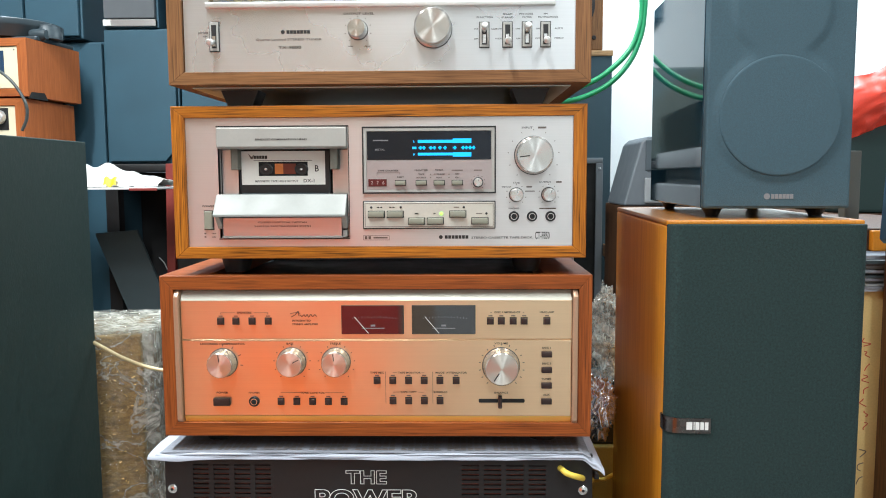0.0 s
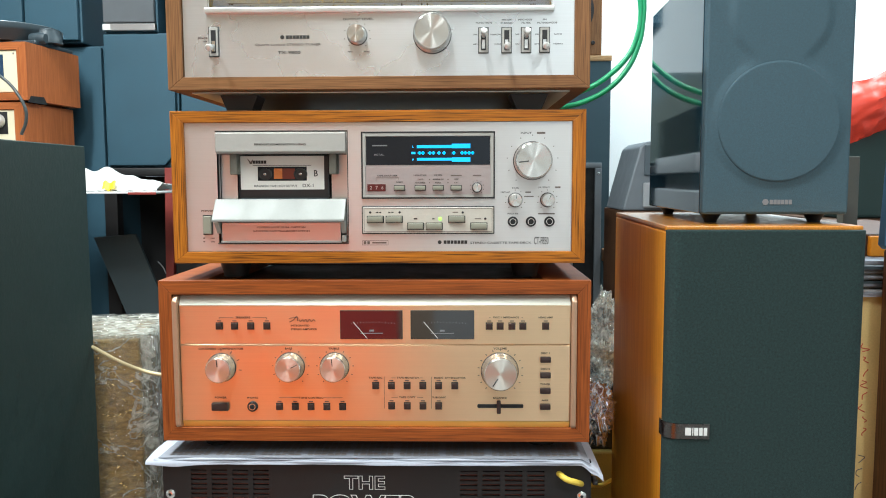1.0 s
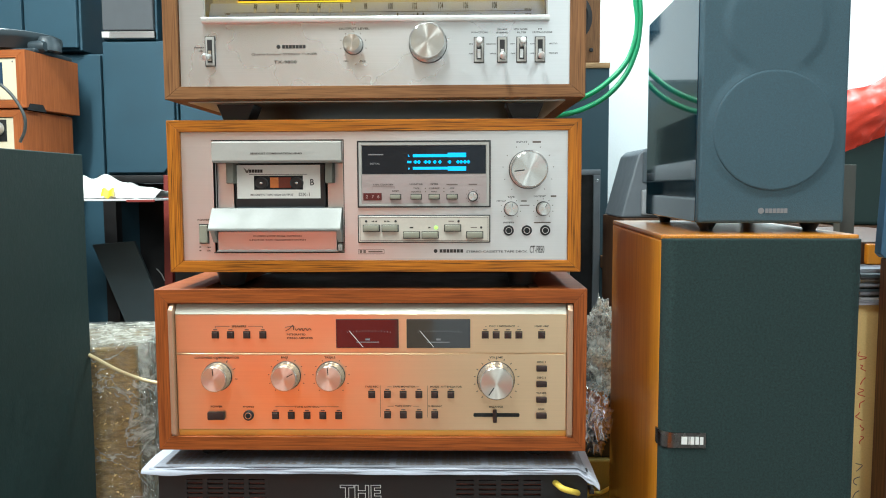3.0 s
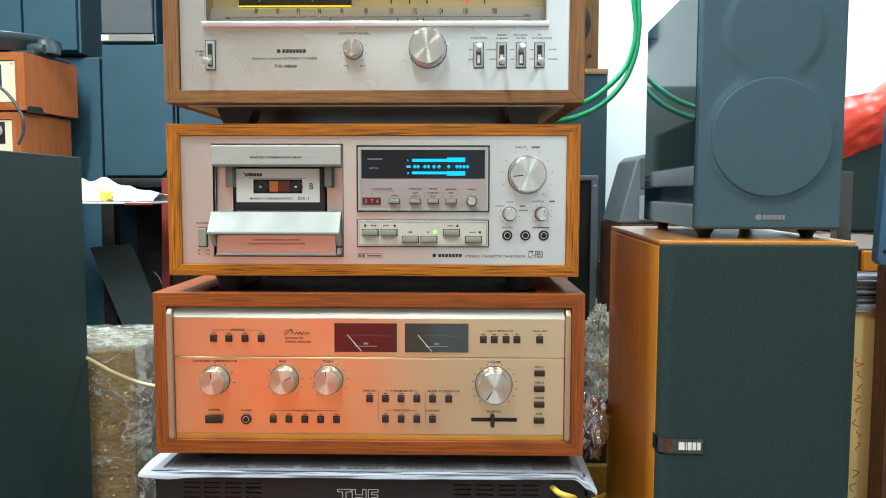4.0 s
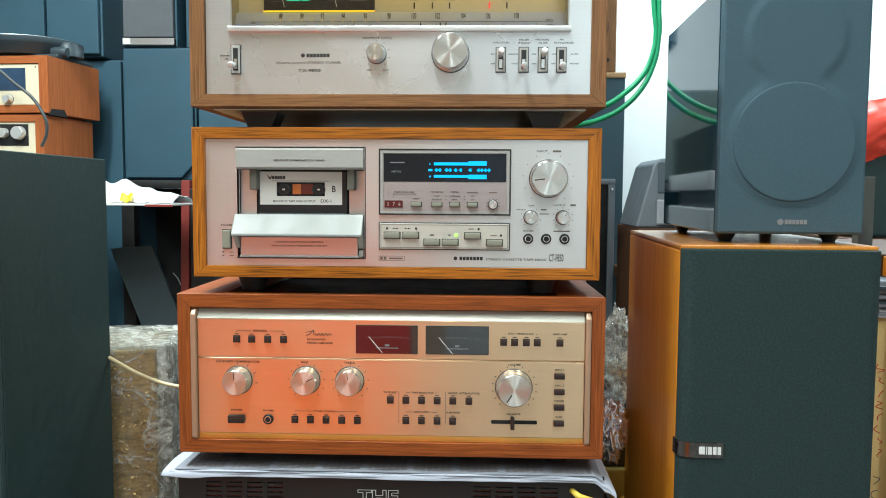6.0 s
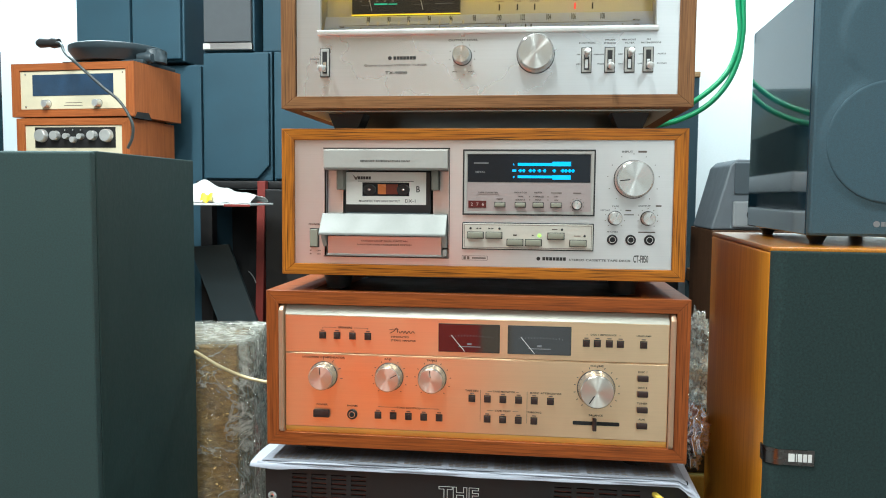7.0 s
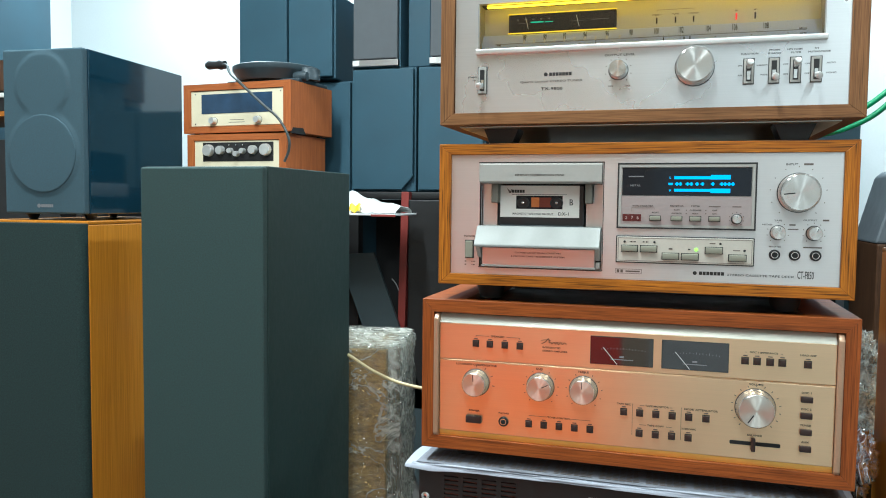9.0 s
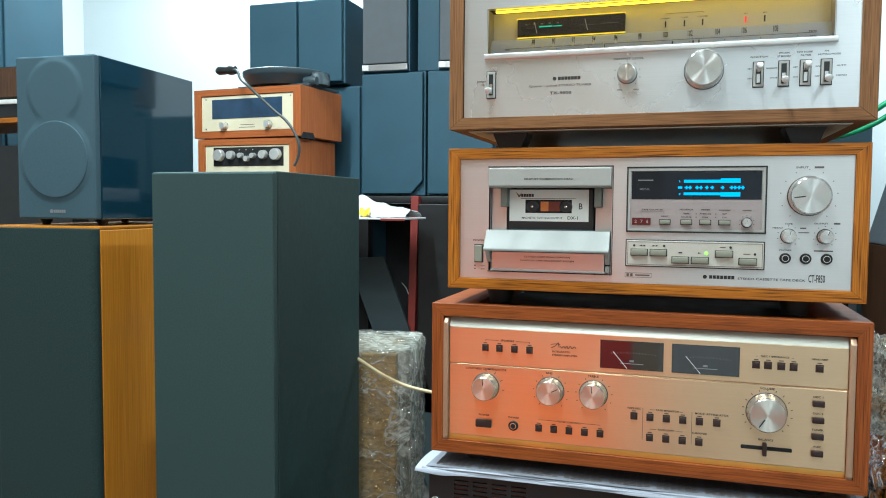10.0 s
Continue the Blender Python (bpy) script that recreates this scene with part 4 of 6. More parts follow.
    lettering("CLOSED LOOP DUAL CAPSTAN", -0.1, 0.0388, 0.0009, 0.0025, INK, d, 1.5)
    lettering("3-MOTOR TAPE TRANSPORT SYSTEM", -0.1, 0.0345, 0.0011, 0.0025, INK, d, 1.5)
    for x in (-0.165, 0.17):
        for yy in (0.05, 0.3):
            foot(d, x, yy, -0.0192, 0.0, 0.014, 0.019)


cassette_deck()


def cassette():
    """The tape in the well, leaning back a little."""
    c = thing("cassette", -0.099, 0.0215, 0.934, 0, "black compact cassette with a white paper label", "cassette")
    c.matrix_world = pose(-0.1022, 0.0215, 0.9427) @ Matrix.Diagonal((1.04, 1, 0.87, 1))
    part("shell", a_box(-0.0502, 0.0502, 0.0, 0.009, 0.0, 0.0755, 0.0012), BLACK_PLASTIC, c)
    bm = bmesh.new()
    for r in ((-0.0448, 0.0448, 0.061, 0.0745), (-0.0448, -0.0265, 0.043, 0.061), (0.0262, 0.0448, 0.043, 0.061), (-0.0448, 0.0448, 0.0318, 0.043)):
        box(bm, r[0], r[1], -0.0004, 0.0004, r[2], r[3])
    part("paper_label", bm, LABEL, c, "white printed label")
    part("tape_window", a_box(-0.026, 0.0258, -0.0003, 0.0004, 0.0434, 0.0607), DISPLAY_GLASS, c)
    part("tape_pack", a_box(-0.009, 0.0, -0.0006, -0.0003, 0.0455, 0.0585), TAPE_ORANGE, c)
    part("tape_pack", a_box(0.0, 0.0135, -0.0006, -0.0003, 0.0455, 0.0585), TAPE_BROWN, c)
    for x in (-0.0185, 0.0195):
        hub = part("hub", a_lathe([(0.0074, 0), (0.0074, 0.0008), (0.0062, 0.0012), (0.0054, 0.0006)], (x, -0.0002, 0.0515), seg=24), BLACK_PLASTIC, c)
        part("spindle", a_lathe([(0.0016, 0), (0.0016, 0.002), (0.0008, 0.0024)], (x, -0.0002, 0.0515), seg=16), KNOB_SIDE, hub)
    emblem(-0.0315, -0.0165, 0.0648, 0.0688, 5, -0.0004, INK, c)
    part("emblem_wings", a_prism([(-0.0375, 0.0715), (-0.0335, 0.0672), (-0.031, 0.0705), (-0.0325, 0.0645), (-0.0345, 0.0645)], -0.0007, -0.0004), INK_SOFT, c)
    marks([(-0.0315, 0.031, 0.0622, 0.0628)], -0.0004, INK, c)
    lettering("B", 0.0358, 0.0485, -0.00045, 0.0115, INK, c, 0.72)
    lettering("MAGNETIC TAPE HIGH OUTPUT", -0.0305, 0.0352, -0.00045, 0.0037, INK, c, 0.86, "LEFT")
    lettering("DX-1", 0.0212, 0.0348, -0.00045, 0.006, INK, c, 0.95, "LEFT")


cassette()


# ---- tuner ----
def tuner():
    u = thing("tuner", 0, -0.006, 1.077, 0, "silver stereo tuner with amber lit dial in a walnut case", "tuner")
    case(u, -0.2165, 0.2325, 0.0, 0.176, 0.0, 0.36, 0.0165, 0.0135, TEAK_X, TEAK_Z)
    part("chassis", a_box(-0.199, 0.215, 0.045, 0.35, 0.0145, 0.16), BLACK_METAL, u)
    y = 0.003
    part("front_panel", ring_plate(bmesh.new(), (-0.1992, 0.218, 0.0138, 0.1622), (-0.1725, 0.1925, 0.0802, 0.1375), y, 0.012), ALU_COOL, u, "brushed aluminium front panel")
    dial = part("dial", a_box(-0.1725, 0.1925, 0.03, 0.034, 0.0802, 0.1375), DIAL, u, "ivory dial plate lit amber from above")
    part("dial_scale", a_prism([(0.014, 0.0862), (0.0227, 0.1052), (0.0275, 0.1052), (0.0275, 0.0862)], -0.1715, 0.1915, 0.0, "x"), SCALE_PLATE, dial, "pale printed frequency scale")
    part("dial_rail", a_prism([(-0.0030, 0.0796), (-0.0030, 0.0852), (0.002, 0.0862), (0.016, 0.0862), (0.016, 0.0796)], -0.1742, 0.1942, 0.0006, "x"), SILVER, dial, "polished metal rail below the dial")
    for xa, xb in ((-0.1725, -0.1712), (0.1912, 0.1925)):
        part("dial_cheek", a_box(xa, xb, 0.004, 0.03, 0.0862, 0.1375), ALU_GREY, dial)
    part("dial_lamp", a_box(-0.165, 0.187, 0.013, 0.019, 0.1353, 0.137, 0.0006), AMBER, dial, "glowing amber lamp strip")
    part("dial_glass", a_box(-0.1722, 0.1922, 0.0045, 0.0055, 0.0864, 0.1374), WINDOW_GLASS, dial, "clear dial glass")
    m = part("signal_meter", a_box(-0.1405, -0.0185, 0.021, 0.03, 0.1065, 0.1275, 0.0005), METER_FACE, dial, "dark twin signal meter with amber edges")
    part("meter_edge", a_box(-0.141, -0.018, 0.0195, 0.0225, 0.1058, 0.1066), AMBER_DIM, m)
    part("meter_edge", a_box(-0.141, -0.018, 0.0195, 0.0225, 0.1274, 0.1282), AMBER_DIM, m)
    marks([(-0.115, -0.1, 0.1172, 0.1186), (-0.0985, -0.089, 0.1172, 0.1182)], 0.0209, TEAL_LED, m, "lit_mark")
    marks([(-0.13, -0.121, 0.1168, 0.1172), (-0.07, -0.052, 0.1168, 0.1172), (-0.046, -0.026, 0.1172, 0.1177), (-0.131, -0.129, 0.1205, 0.122), (-0.122, -0.119, 0.1205, 0.122), (-0.113, -0.1105, 0.1205, 0.122), (-0.104, -0.1015, 0.1205, 0.122), (-0.095, -0.0925, 0.1205, 0.122)], 0.0209, DIM_INK, m, "meter_scale")
    for x in (-0.119, -0.061):
        nb = a_box(-0.0003, 0.0003, 0.0203, 0.0206, -0.006, 0.007)
        bmesh.ops.rotate(nb, verts=nb.verts[:], cent=(0, 0, 0), matrix=Matrix.Rotation(radians(-14), 3, "Y"))
        bmesh.ops.translate(nb, verts=nb.verts[:], vec=(x, 0, 0.1165))
        part("needle", nb, LABEL, m)
    # the scale leans back: set each mark on its slope
    slope = math.degrees(math.atan2(0.0085, 0.0183))
    on = lambda z: 0.014 + (z - 0.0862) * 0.0085 / 0.0183
    xs = [-0.1215, -0.098, -0.0755, -0.0525, -0.028, -0.002, 0.025, 0.051, 0.079, 0.106, 0.137]

    def lean(ob, z):
        ob.location = (0, on(z) - 0.0006, z)
        ob.rotation_euler = (-radians(slope), 0, 0)

    for i, x in enumerate(xs):
        lean(lettering(str(88 + 2 * i), x, 0, 0, 0.0108, INK, dial, 0.36), 0.0972)
    bm = bmesh.new()
    for i, x in enumerate(xs[:-1]):
        step = (xs[i + 1] - x) / 10
        for j in range(10):
            box(bm, x + j * step - 0.00012, x + j * step + 0.00012, -0.0002, 0, 0.0, 0.0013 if j % 5 else 0.0028)
    box(bm, -0.155, 0.176, -0.0002, 0, -0.0006, -0.0002)
    for i in range(9):
        box(bm, -0.13 + 0.036 * i, -0.1292 + 0.036 * i, -0.0002, 0, -0.0046, -0.0032)
    lean(part("scale_marks", bm, INK_SOFT, dial), 0.0940)
    bm = bmesh.new()
    for x in xs[:5] + [-0.11, -0.0865, -0.064, -0.0405, -0.014]:
        box(bm, x - 0.0009, x + 0.0009, -0.0003, 0, -0.0008, 0.0048)
    lean(part("scale_light", bm, WHITE_INK, dial), 0.0938)
    bm = bmesh.new()
    for x in (0.033, 0.0545, 0.0605):
        box(bm, x - 0.0007, x + 0.0007, -0.0003, 0, -0.0028, 0.001)
    box(bm, -0.0402, -0.0396, -0.0003, 0, -0.004, 0.005)
    lean(part("preset_mark", bm, INK, dial), 0.0912)
    for wd, x, z in (("FM", -0.151, 0.0915), ("AM", -0.151, 0.0874), ("MHz", 0.173, 0.0945), ("kHz", 0.173, 0.0890)):
        lean(lettering(wd, x, 0, 0, 0.0028, INK_SOFT, dial, 1.4), z)
    for x in (0.025, 0.045, 0.064, 0.127):
        part("indicator", a_box(x - 0.0008, x + 0.0008, 0.0285, 0.03, 0.1105, 0.117), INK, dial)
    part("indicator", a_box(0.1072, 0.1088, 0.0278, 0.03, 0.1105, 0.117), RED_LED, dial, "red lit indicator")
    for wd, x in (("STEREO", 0.025), ("TUNE", 0.045), ("LOCKED", 0.064), ("FM", 0.108), ("AM", 0.127)):
        lettering(wd, x, 0.1195, 0.0299, 0.0022, INK_SOFT, dial, 1.3)
    marks([(0.025, 0.0645, 0.1253, 0.1256), (0.025, 0.0253, 0.1235, 0.1256), (0.0642, 0.0645, 0.1235, 0.1256)], 0.0299, INK_SOFT, dial)
    # controls
    knob(u, -0.0135, 0.0565, y, 0.0096, 0.014, SPUN, 1.06)
    knob(u, 0.066, 0.0568, y, 0.0192, 0.019, SPUN, 1.03)
    ticks(u, -0.0135, 0.0565, y - 0.0001, 0.0135, 0.0145, 9, INK_SOFT)

    def lever(x, z, h, up):
        s = part("lever_switch", a_box(x - 0.0048, x + 0.0048, 0.0006, y, z - h / 2, z + h / 2, 0.0006), ALU_GREY, u, "small chrome lever switch")
        part("switch_edge", ring_plate(bmesh.new(), (x - 0.0055, x + 0.0055, z - h / 2 - 0.0007, z + h / 2 + 0.0007), (x - 0.0047, x + 0.0047, z - h / 2 + 0.0001, z + h / 2 - 0.0001), 0.0016, y), BLACK_PLASTIC, s)
        part("lever_slot", a_box(x - 0.0026, x + 0.0026, 0.0003, 0.0008, z - h * 0.4, z + h * 0.4), BLACK_PLASTIC, s)
        part("slot_lining", a_box(x - 0.0017, x + 0.0017, 0.0, 0.0004, z - h * 0.34, z + h * 0.02), CHROME, s)
        tip = a_lathe([(0.0016, 0), (0.0022, 0.008), (0.0035, 0.013), (0.0036, 0.019), (0.0028, 0.0208), (0.001, 0.0212)], (0, 0, 0), seg=20)
        bmesh.ops.rotate(tip, verts=tip.verts[:], cent=(0, 0, 0), matrix=Matrix.Rotation(radians(-8 if up else 14), 3, "X"))
        part("lever", tip, SILVER, s).location = (x, 0.001, z + (0.0035 if up else -0.0045))

    lever(-0.1665, 0.0505, 0.030, False)
    for x, up in ((0.120, True), (0.1445, False), (0.165, True), (0.1845, False)):
        lever(x, 0.0500, 0.0255, up)
    t = lambda wd, x, z, s, wide=1.4, m=INK, al="CENTER": lettering(wd, x, z, y - 0.0001, s, m, u, wide, al)
    t("OUTPUT LEVEL", -0.0125, 0.0722, 0.0032, 1.5)
    t("MIN", -0.0215, 0.0388, 0.002)
    t("MAX", -0.0035, 0.0388, 0.002)
    t("Quartz Locked STEREO TUNER", -0.0875, 0.0462, 0.0034, 1.55, INK_SOFT)
    t("TX-9800", -0.0865, 0.0375, 0.0045, 1.5)
    t("POWER", -0.1785, 0.054, 0.0022)
    t("ON", -0.1765, 0.0505, 0.002)
    t("FUNCTION", 0.1205, 0.0675, 0.0024)
    t("FM", 0.1115, 0.0555, 0.0022)
    t("AM", 0.1115, 0.0455, 0.0022)
    t("FM-AM", 0.1445, 0.0705, 0.0024)
    t("IF BAND", 0.1445, 0.0672, 0.0024)
    t("NARROW", 0.133, 0.0555, 0.0020, 1.2)
    t("WIDE", 0.135, 0.0455, 0.0020)
    t("MPX NOISE", 0.164, 0.0705, 0.0024, 1.2)
    t("FILTER", 0.165, 0.0672, 0.0024)
    t("OFF", 0.1555, 0.0555, 0.0020)
    t("ON", 0.1558, 0.0455, 0.0020)
    t("FM", 0.1845, 0.0705, 0.0024)
    t("MUTING/MODE", 0.187, 0.0672, 0.0024, 1.25)
    t("ON", 0.1765, 0.0555, 0.0020)
    t("OFF", 0.1762, 0.0455, 0.0020)
    t("AUTO", 0.1985, 0.0555, 0.0022)
    t("MONO", 0.1988, 0.0455, 0.0022)
    emblem(-0.0895, -0.064, 0.0532, 0.0568, 7, y, INK, u)
    part("emblem_ring", a_lathe([(0.0021, 0), (0.0021, 0.0003), (0.0012, 0.0003)], (-0.0935, y, 0.055), seg=20), INK, u)
    part("bottom_plate", a_box(-0.198, 0.214, 0.02, 0.35, -0.0016, -0.0004), STEEL, u, "galvanised steel bottom")
    for x in (-0.152, 0.172):
        for yy in (0.055, 0.3):
            part("foot", a_prism([(x - 0.013, -0.0212), (x + 0.013, -0.0212), (x + 0.022, 0.0), (x - 0.022, 0.0)], yy - 0.015, yy + 0.02, 0.001), BLACK_PLASTIC, u)


tuner()


# ---- power amplifier, its stand and the newspaper on it ----
def power_amplifier():
    p = thing("power_amplifier", 0, 0.002, 0.49, 0, "black rack power amplifier with louvred vents", "power amplifier")
    part("body", a_box(-0.216, 0.216, 0.006, 0.42, 0.0, 0.177, 0.002), BLACK_METAL, p)
    part("front_panel", ring_plate(bmesh.new(), (-0.241, -0.0125, 0, 0.178), (-0.212, -0.118, 0.02, 0.166), 0.0, 0.0055), BLACK_METAL, p, "black front panel half")
    part("front_panel", ring_plate(bmesh.new(), (-0.0125, 0.241, 0, 0.178), (0.092, 0.192, 0.02, 0.166), 0.0, 0.0055), BLACK_METAL, p, "black front panel half")
    for x0, x1 in ((-0.212, -0.118), (0.092, 0.192)):
        part("vent_backing", a_box(x0, x1, 0.0048, 0.0058, 0.02, 0.166), VENT_RED, p, "dark brown filter behind the slots")
        for i in range(26):
            z = 0.0215 + 0.0056 * i
            part("slat", a_box(x0, x1, 0.0004, 0.0036, z, z + 0.0031), BLACK_METAL, p)
        for i in range(5):
            x = x0 + (x1 - x0) * i / 4
            part("vent_bar", a_box(max(x0, x - 0.0028), min(x1, x + 0.0028), -0.0002, 0.0038, 0.02, 0.166), BLACK_METAL, p)
    for x in (-0.2325, 0.2305):
        s = part("screw", a_lathe([(0.0055, 0), (0.0052, 0.0018), (0.003, 0.0032)], (x, 0, 0.138), seg=24), CHROME, p)
        part("screw_recess", a_lathe([(0.0017, 0), (0.0017, 0.0004)], (x, -0.0031, 0.138), seg=6), BLACK_HOLE, s)
    lettering("THE", -0.0125, 0.1447, -0.0006, 0.0208, WHITE_INK, p, 1.18, outline=0.00032, gap=1.02)
    lettering("POWER", -0.0125, 0.117, -0.0006, 0.0285, WHITE_INK, p, 1.22, outline=0.00036, gap=0.98)
    for x in (0.2395, 0.247):
        part("connector", a_box(x - 0.0028, x + 0.0028, 0.006, 0.02, 0.1475, 0.153, 0.0006), BLACK_PLASTIC, p)


power_amplifier()
single("equipment_stand", a_box(-0.24, 0.24, 0.0, 0.42, 0.0, 0.489, 0.004), BLACK_METAL, "black stand under the power amplifier", "stand")


def newspaper(x0, x1, front, lip, lift, seed, material=WHITE_PAPER):
    """A sheet lying on the power amplifier whose front edge and ends curl over."""
    def at(u, v):
        x = x0 + (x1 - x0) * u
        wav = 0.5 * math.sin(x * 23 + seed) + 0.3 * math.sin(x * 51 + 2 * seed) + 0.18 * math.sin(x * 130 + 3 * seed)
        flat, over = min(1.0, v / 0.8), max(0.0, (v - 0.8) / 0.2)
        yy = 0.2 + (front - 0.0014 * wav - 0.2) * flat - 0.0025 * math.sin(over * math.pi / 2)
        dip = 0.6 * math.exp(-((x + 0.222) / 0.018) ** 2)
        z = 0.6692 + lift + 0.0008 * wav * flat - lip * (1 + 0.3 * wav + dip) * over ** 1.5
        left, right = max(0.0, -x - 0.234), max(0.0, x - 0.229)
        z += 0.18 * left * math.sin(yy * 40 + seed) - right * (0.2 + 0.45 * v) + 0.0012 * math.sin(right * 420 + seed) * min(1, right * 90)
        return (x - 0.25 * left * v, yy - 0.2 * right * v, z)
    bm = sheet(bmesh.new(), 150, 50, at)
    bmesh.ops.solidify(bm, geom=bm.faces[:], thickness=0.0005)
    page = single("newspaper", bm, material, "crumpled newspaper sheet under the amplifier", "newspaper", "newspaper sheets")
    if material is PAPER:
        rng = random.Random(8)
        for k in range(9):
            text = bmesh.new()
            u0, u1 = 0.02 + 0.108 * k, 0.115 + 0.108 * k
            for line in range(9):
                v0 = 0.775 - 0.018 * line
                for w in range(6):
                    a = u0 + (u1 - u0) * w / 6
                    b = a + (u1 - u0) / 6 * rng.uniform(0.55, 0.9)
                    quad = [Vector(at(u, v)) + Vector((0, 0, 0.0007)) for u, v in ((a, v0), (b, v0), (b, v0 + 0.009), (a, v0 + 0.009))]
                    text.faces.new([text.verts.new(q) for q in quad])
            part("print_column", text, INK_SOFT, page, "grey printed column")
    return page


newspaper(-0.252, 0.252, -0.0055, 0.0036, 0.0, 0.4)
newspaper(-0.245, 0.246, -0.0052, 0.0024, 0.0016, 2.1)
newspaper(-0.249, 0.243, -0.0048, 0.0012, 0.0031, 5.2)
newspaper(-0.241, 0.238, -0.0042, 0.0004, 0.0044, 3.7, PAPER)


# ---- loudspeakers ----
def tower(x, y, turn, h, w=0.205, d=0.344, badge=True):
    s = thing("floorstanding_speaker", x, y, 0, turn, "cherry veneer floorstanding loudspeaker with black cloth grille", "loudspeaker", "cherry floorstanders")
    part("cabinet", a_box(-w / 2, w / 2, 0.016, d, 0.02, h - 0.006, 0.002), CHERRY_Z, s, "cherry veneer cabinet")
    part("top_panel", a_box(-w / 2, w / 2, 0.016, d, h - 0.0058, h, 0.0015), CHERRY_Y, s, "cherry veneer top")
    part("plinth", a_box(-w / 2 - 0.01, w / 2 + 0.01, 0.005, d + 0.005, 0.0, 0.0198, 0.003), BLACK_PLASTIC, s)
    r = 0.014
    pts = [(-w / 2, 0.0155), (-w / 2, r)] + [(-w / 2 + r - r * math.cos(a), r - r * math.sin(a)) for a in (0.4, 0.8, 1.2, 1.57)] + [(w / 2 - r + r * math.sin(a), r - r * math.cos(a)) for a in (0.0, 0.4, 0.8, 1.2)] + [(w / 2, r), (w / 2, 0.0155)]
    part("grille", a_prism(pts, 0.022, h - 0.004, 0.0012, "z"), CLOTH, s, "black cloth grille")
    if not badge:
        return
    bz = 0.712
    bpts = [(-w / 2 - 0.0015, 0.02), (-w / 2 - 0.0015, r)] + [(-w / 2 - 0.0015 + (r + 0.0015) * (1 - math.cos(a)), r - (r + 0.0015) * math.sin(a)) for a in (0.4, 0.8, 1.2, 1.57)] + [(-w / 2 + 0.047, -0.0015), (-w / 2 + 0.047, 0.001), (-w / 2 + 0.012, 0.004), (-w / 2 + 0.004, 0.02)]
    b = part("badge", a_prism(bpts, bz - 0.0082, bz + 0.0082, 0.0, "z"), BADGE, s, "smoked chrome badge")
    bx = -w / 2 + 0.0215
    marks([(bx, bx + 0.0062, bz - 0.0042, bz + 0.0042), (bx + 0.0075, bx + 0.0085, bz - 0.0042, bz + 0.0042)], -0.0016, WHITE_INK, b, "emblem")
    marks([(bx + 0.0095, bx + 0.0135, bz - 0.0042, bz + 0.0042), (bx + 0.0146, bx + 0.0183, bz - 0.0042, bz + 0.0042), (bx + 0.0194, bx + 0.023, bz - 0.0042, bz + 0.0042)], -0.0016, WHITE_INK, b, "emblem")


tower(0.416, -0.030, -2.4, 0.931)
tower(-0.968, 0.14, 2.5, 0.950, badge=False)


def bookshelf(x, y, z, turn, w=0.155, d=0.287, h=0.272):
    s = thing("bookshelf_speaker", x, y, z, turn, "piano black bookshelf loudspeaker with moulded round grilles", "loudspeaker", "piano black bookshelf speakers")
    part("cabinet", a_box(-w / 2, w / 2, 0.014, d, 0.0105, h + 0.0105, 0.0015), PIANO, s, "gloss black cabinet")
    baffle = part("grille", a_box(-w / 2, w / 2, 0.0, 0.0135, 0.0105, h + 0.0105, 0.003), CLOTH_TEAL, s, "black cloth grille with two raised rounds")
    def raised(u, v):
        px, pz = (u - 0.5) * (w - 0.006), 0.0135 + v * (h - 0.006)
        lower = math.hypot(px, pz - 0.1105) - 0.074
        upper = math.hypot(px, pz - 0.2245) - 0.0575
        k = max(0.0, 0.02 - abs(lower - upper)) / 0.02
        e = min(1.0, max(0.0, -(min(lower, upper) - k * k * 0.005) / 0.011))
        return (px, -0.0004 - 0.0022 * e * e * (3 - 2 * e), pz)
    part("woofer_cover", a_lathe([(0.0645, 0), (0.064, 0.0011), (0.0625, 0.0016), (0.03, 0.0019)], (0, -0.0024, 0.1105), seg=72), CLOTH_TEAL, baffle)
    part("raised_cover", sheet(bmesh.new(), 64, 110, raised), CLOTH_TEAL, baffle)
    emblem(-0.006, 0.018, 0.0215, 0.0265, 6, -0.0007, DIM_INK, s)
    part("emblem_ring", a_lathe([(0.0033, 0), (0.0033, 0.0003), (0.0022, 0.0003)], (-0.0105, -0.0005, 0.024), seg=20), DIM_INK, s)
    for xx in (-w / 2 + 0.02, w / 2 - 0.02):
        for yy in (0.04, d - 0.035):
            foot(s, xx, yy, 0.0, 0.0103, 0.007, 0.012)


bookshelf(0.438, 0.012, 0.9312, -2.5)
bookshelf(-0.956, 0.163, 0.9502, 3.0)


def black_tower():
    s = thing("floorstanding_speaker", -0.614, 0.1, 0, -0.3, "plain black ash floorstanding loudspeaker with full-height grille", "loudspeaker")
    w, d, h = 0.209, 0.30, 1.036
    part("cabinet", a_box(-w / 2, w / 2, 0.0125, d, 0.0, h, 0.0015), ASH, s, "black ash vinyl cabinet")
    part("grille", a_box(-w / 2 + 0.0005, w / 2 - 0.0005, 0.0, 0.012, 0.03, h - 0.001, 0.003), CLOTH_GREEN, s, "black cloth grille")


black_tower()


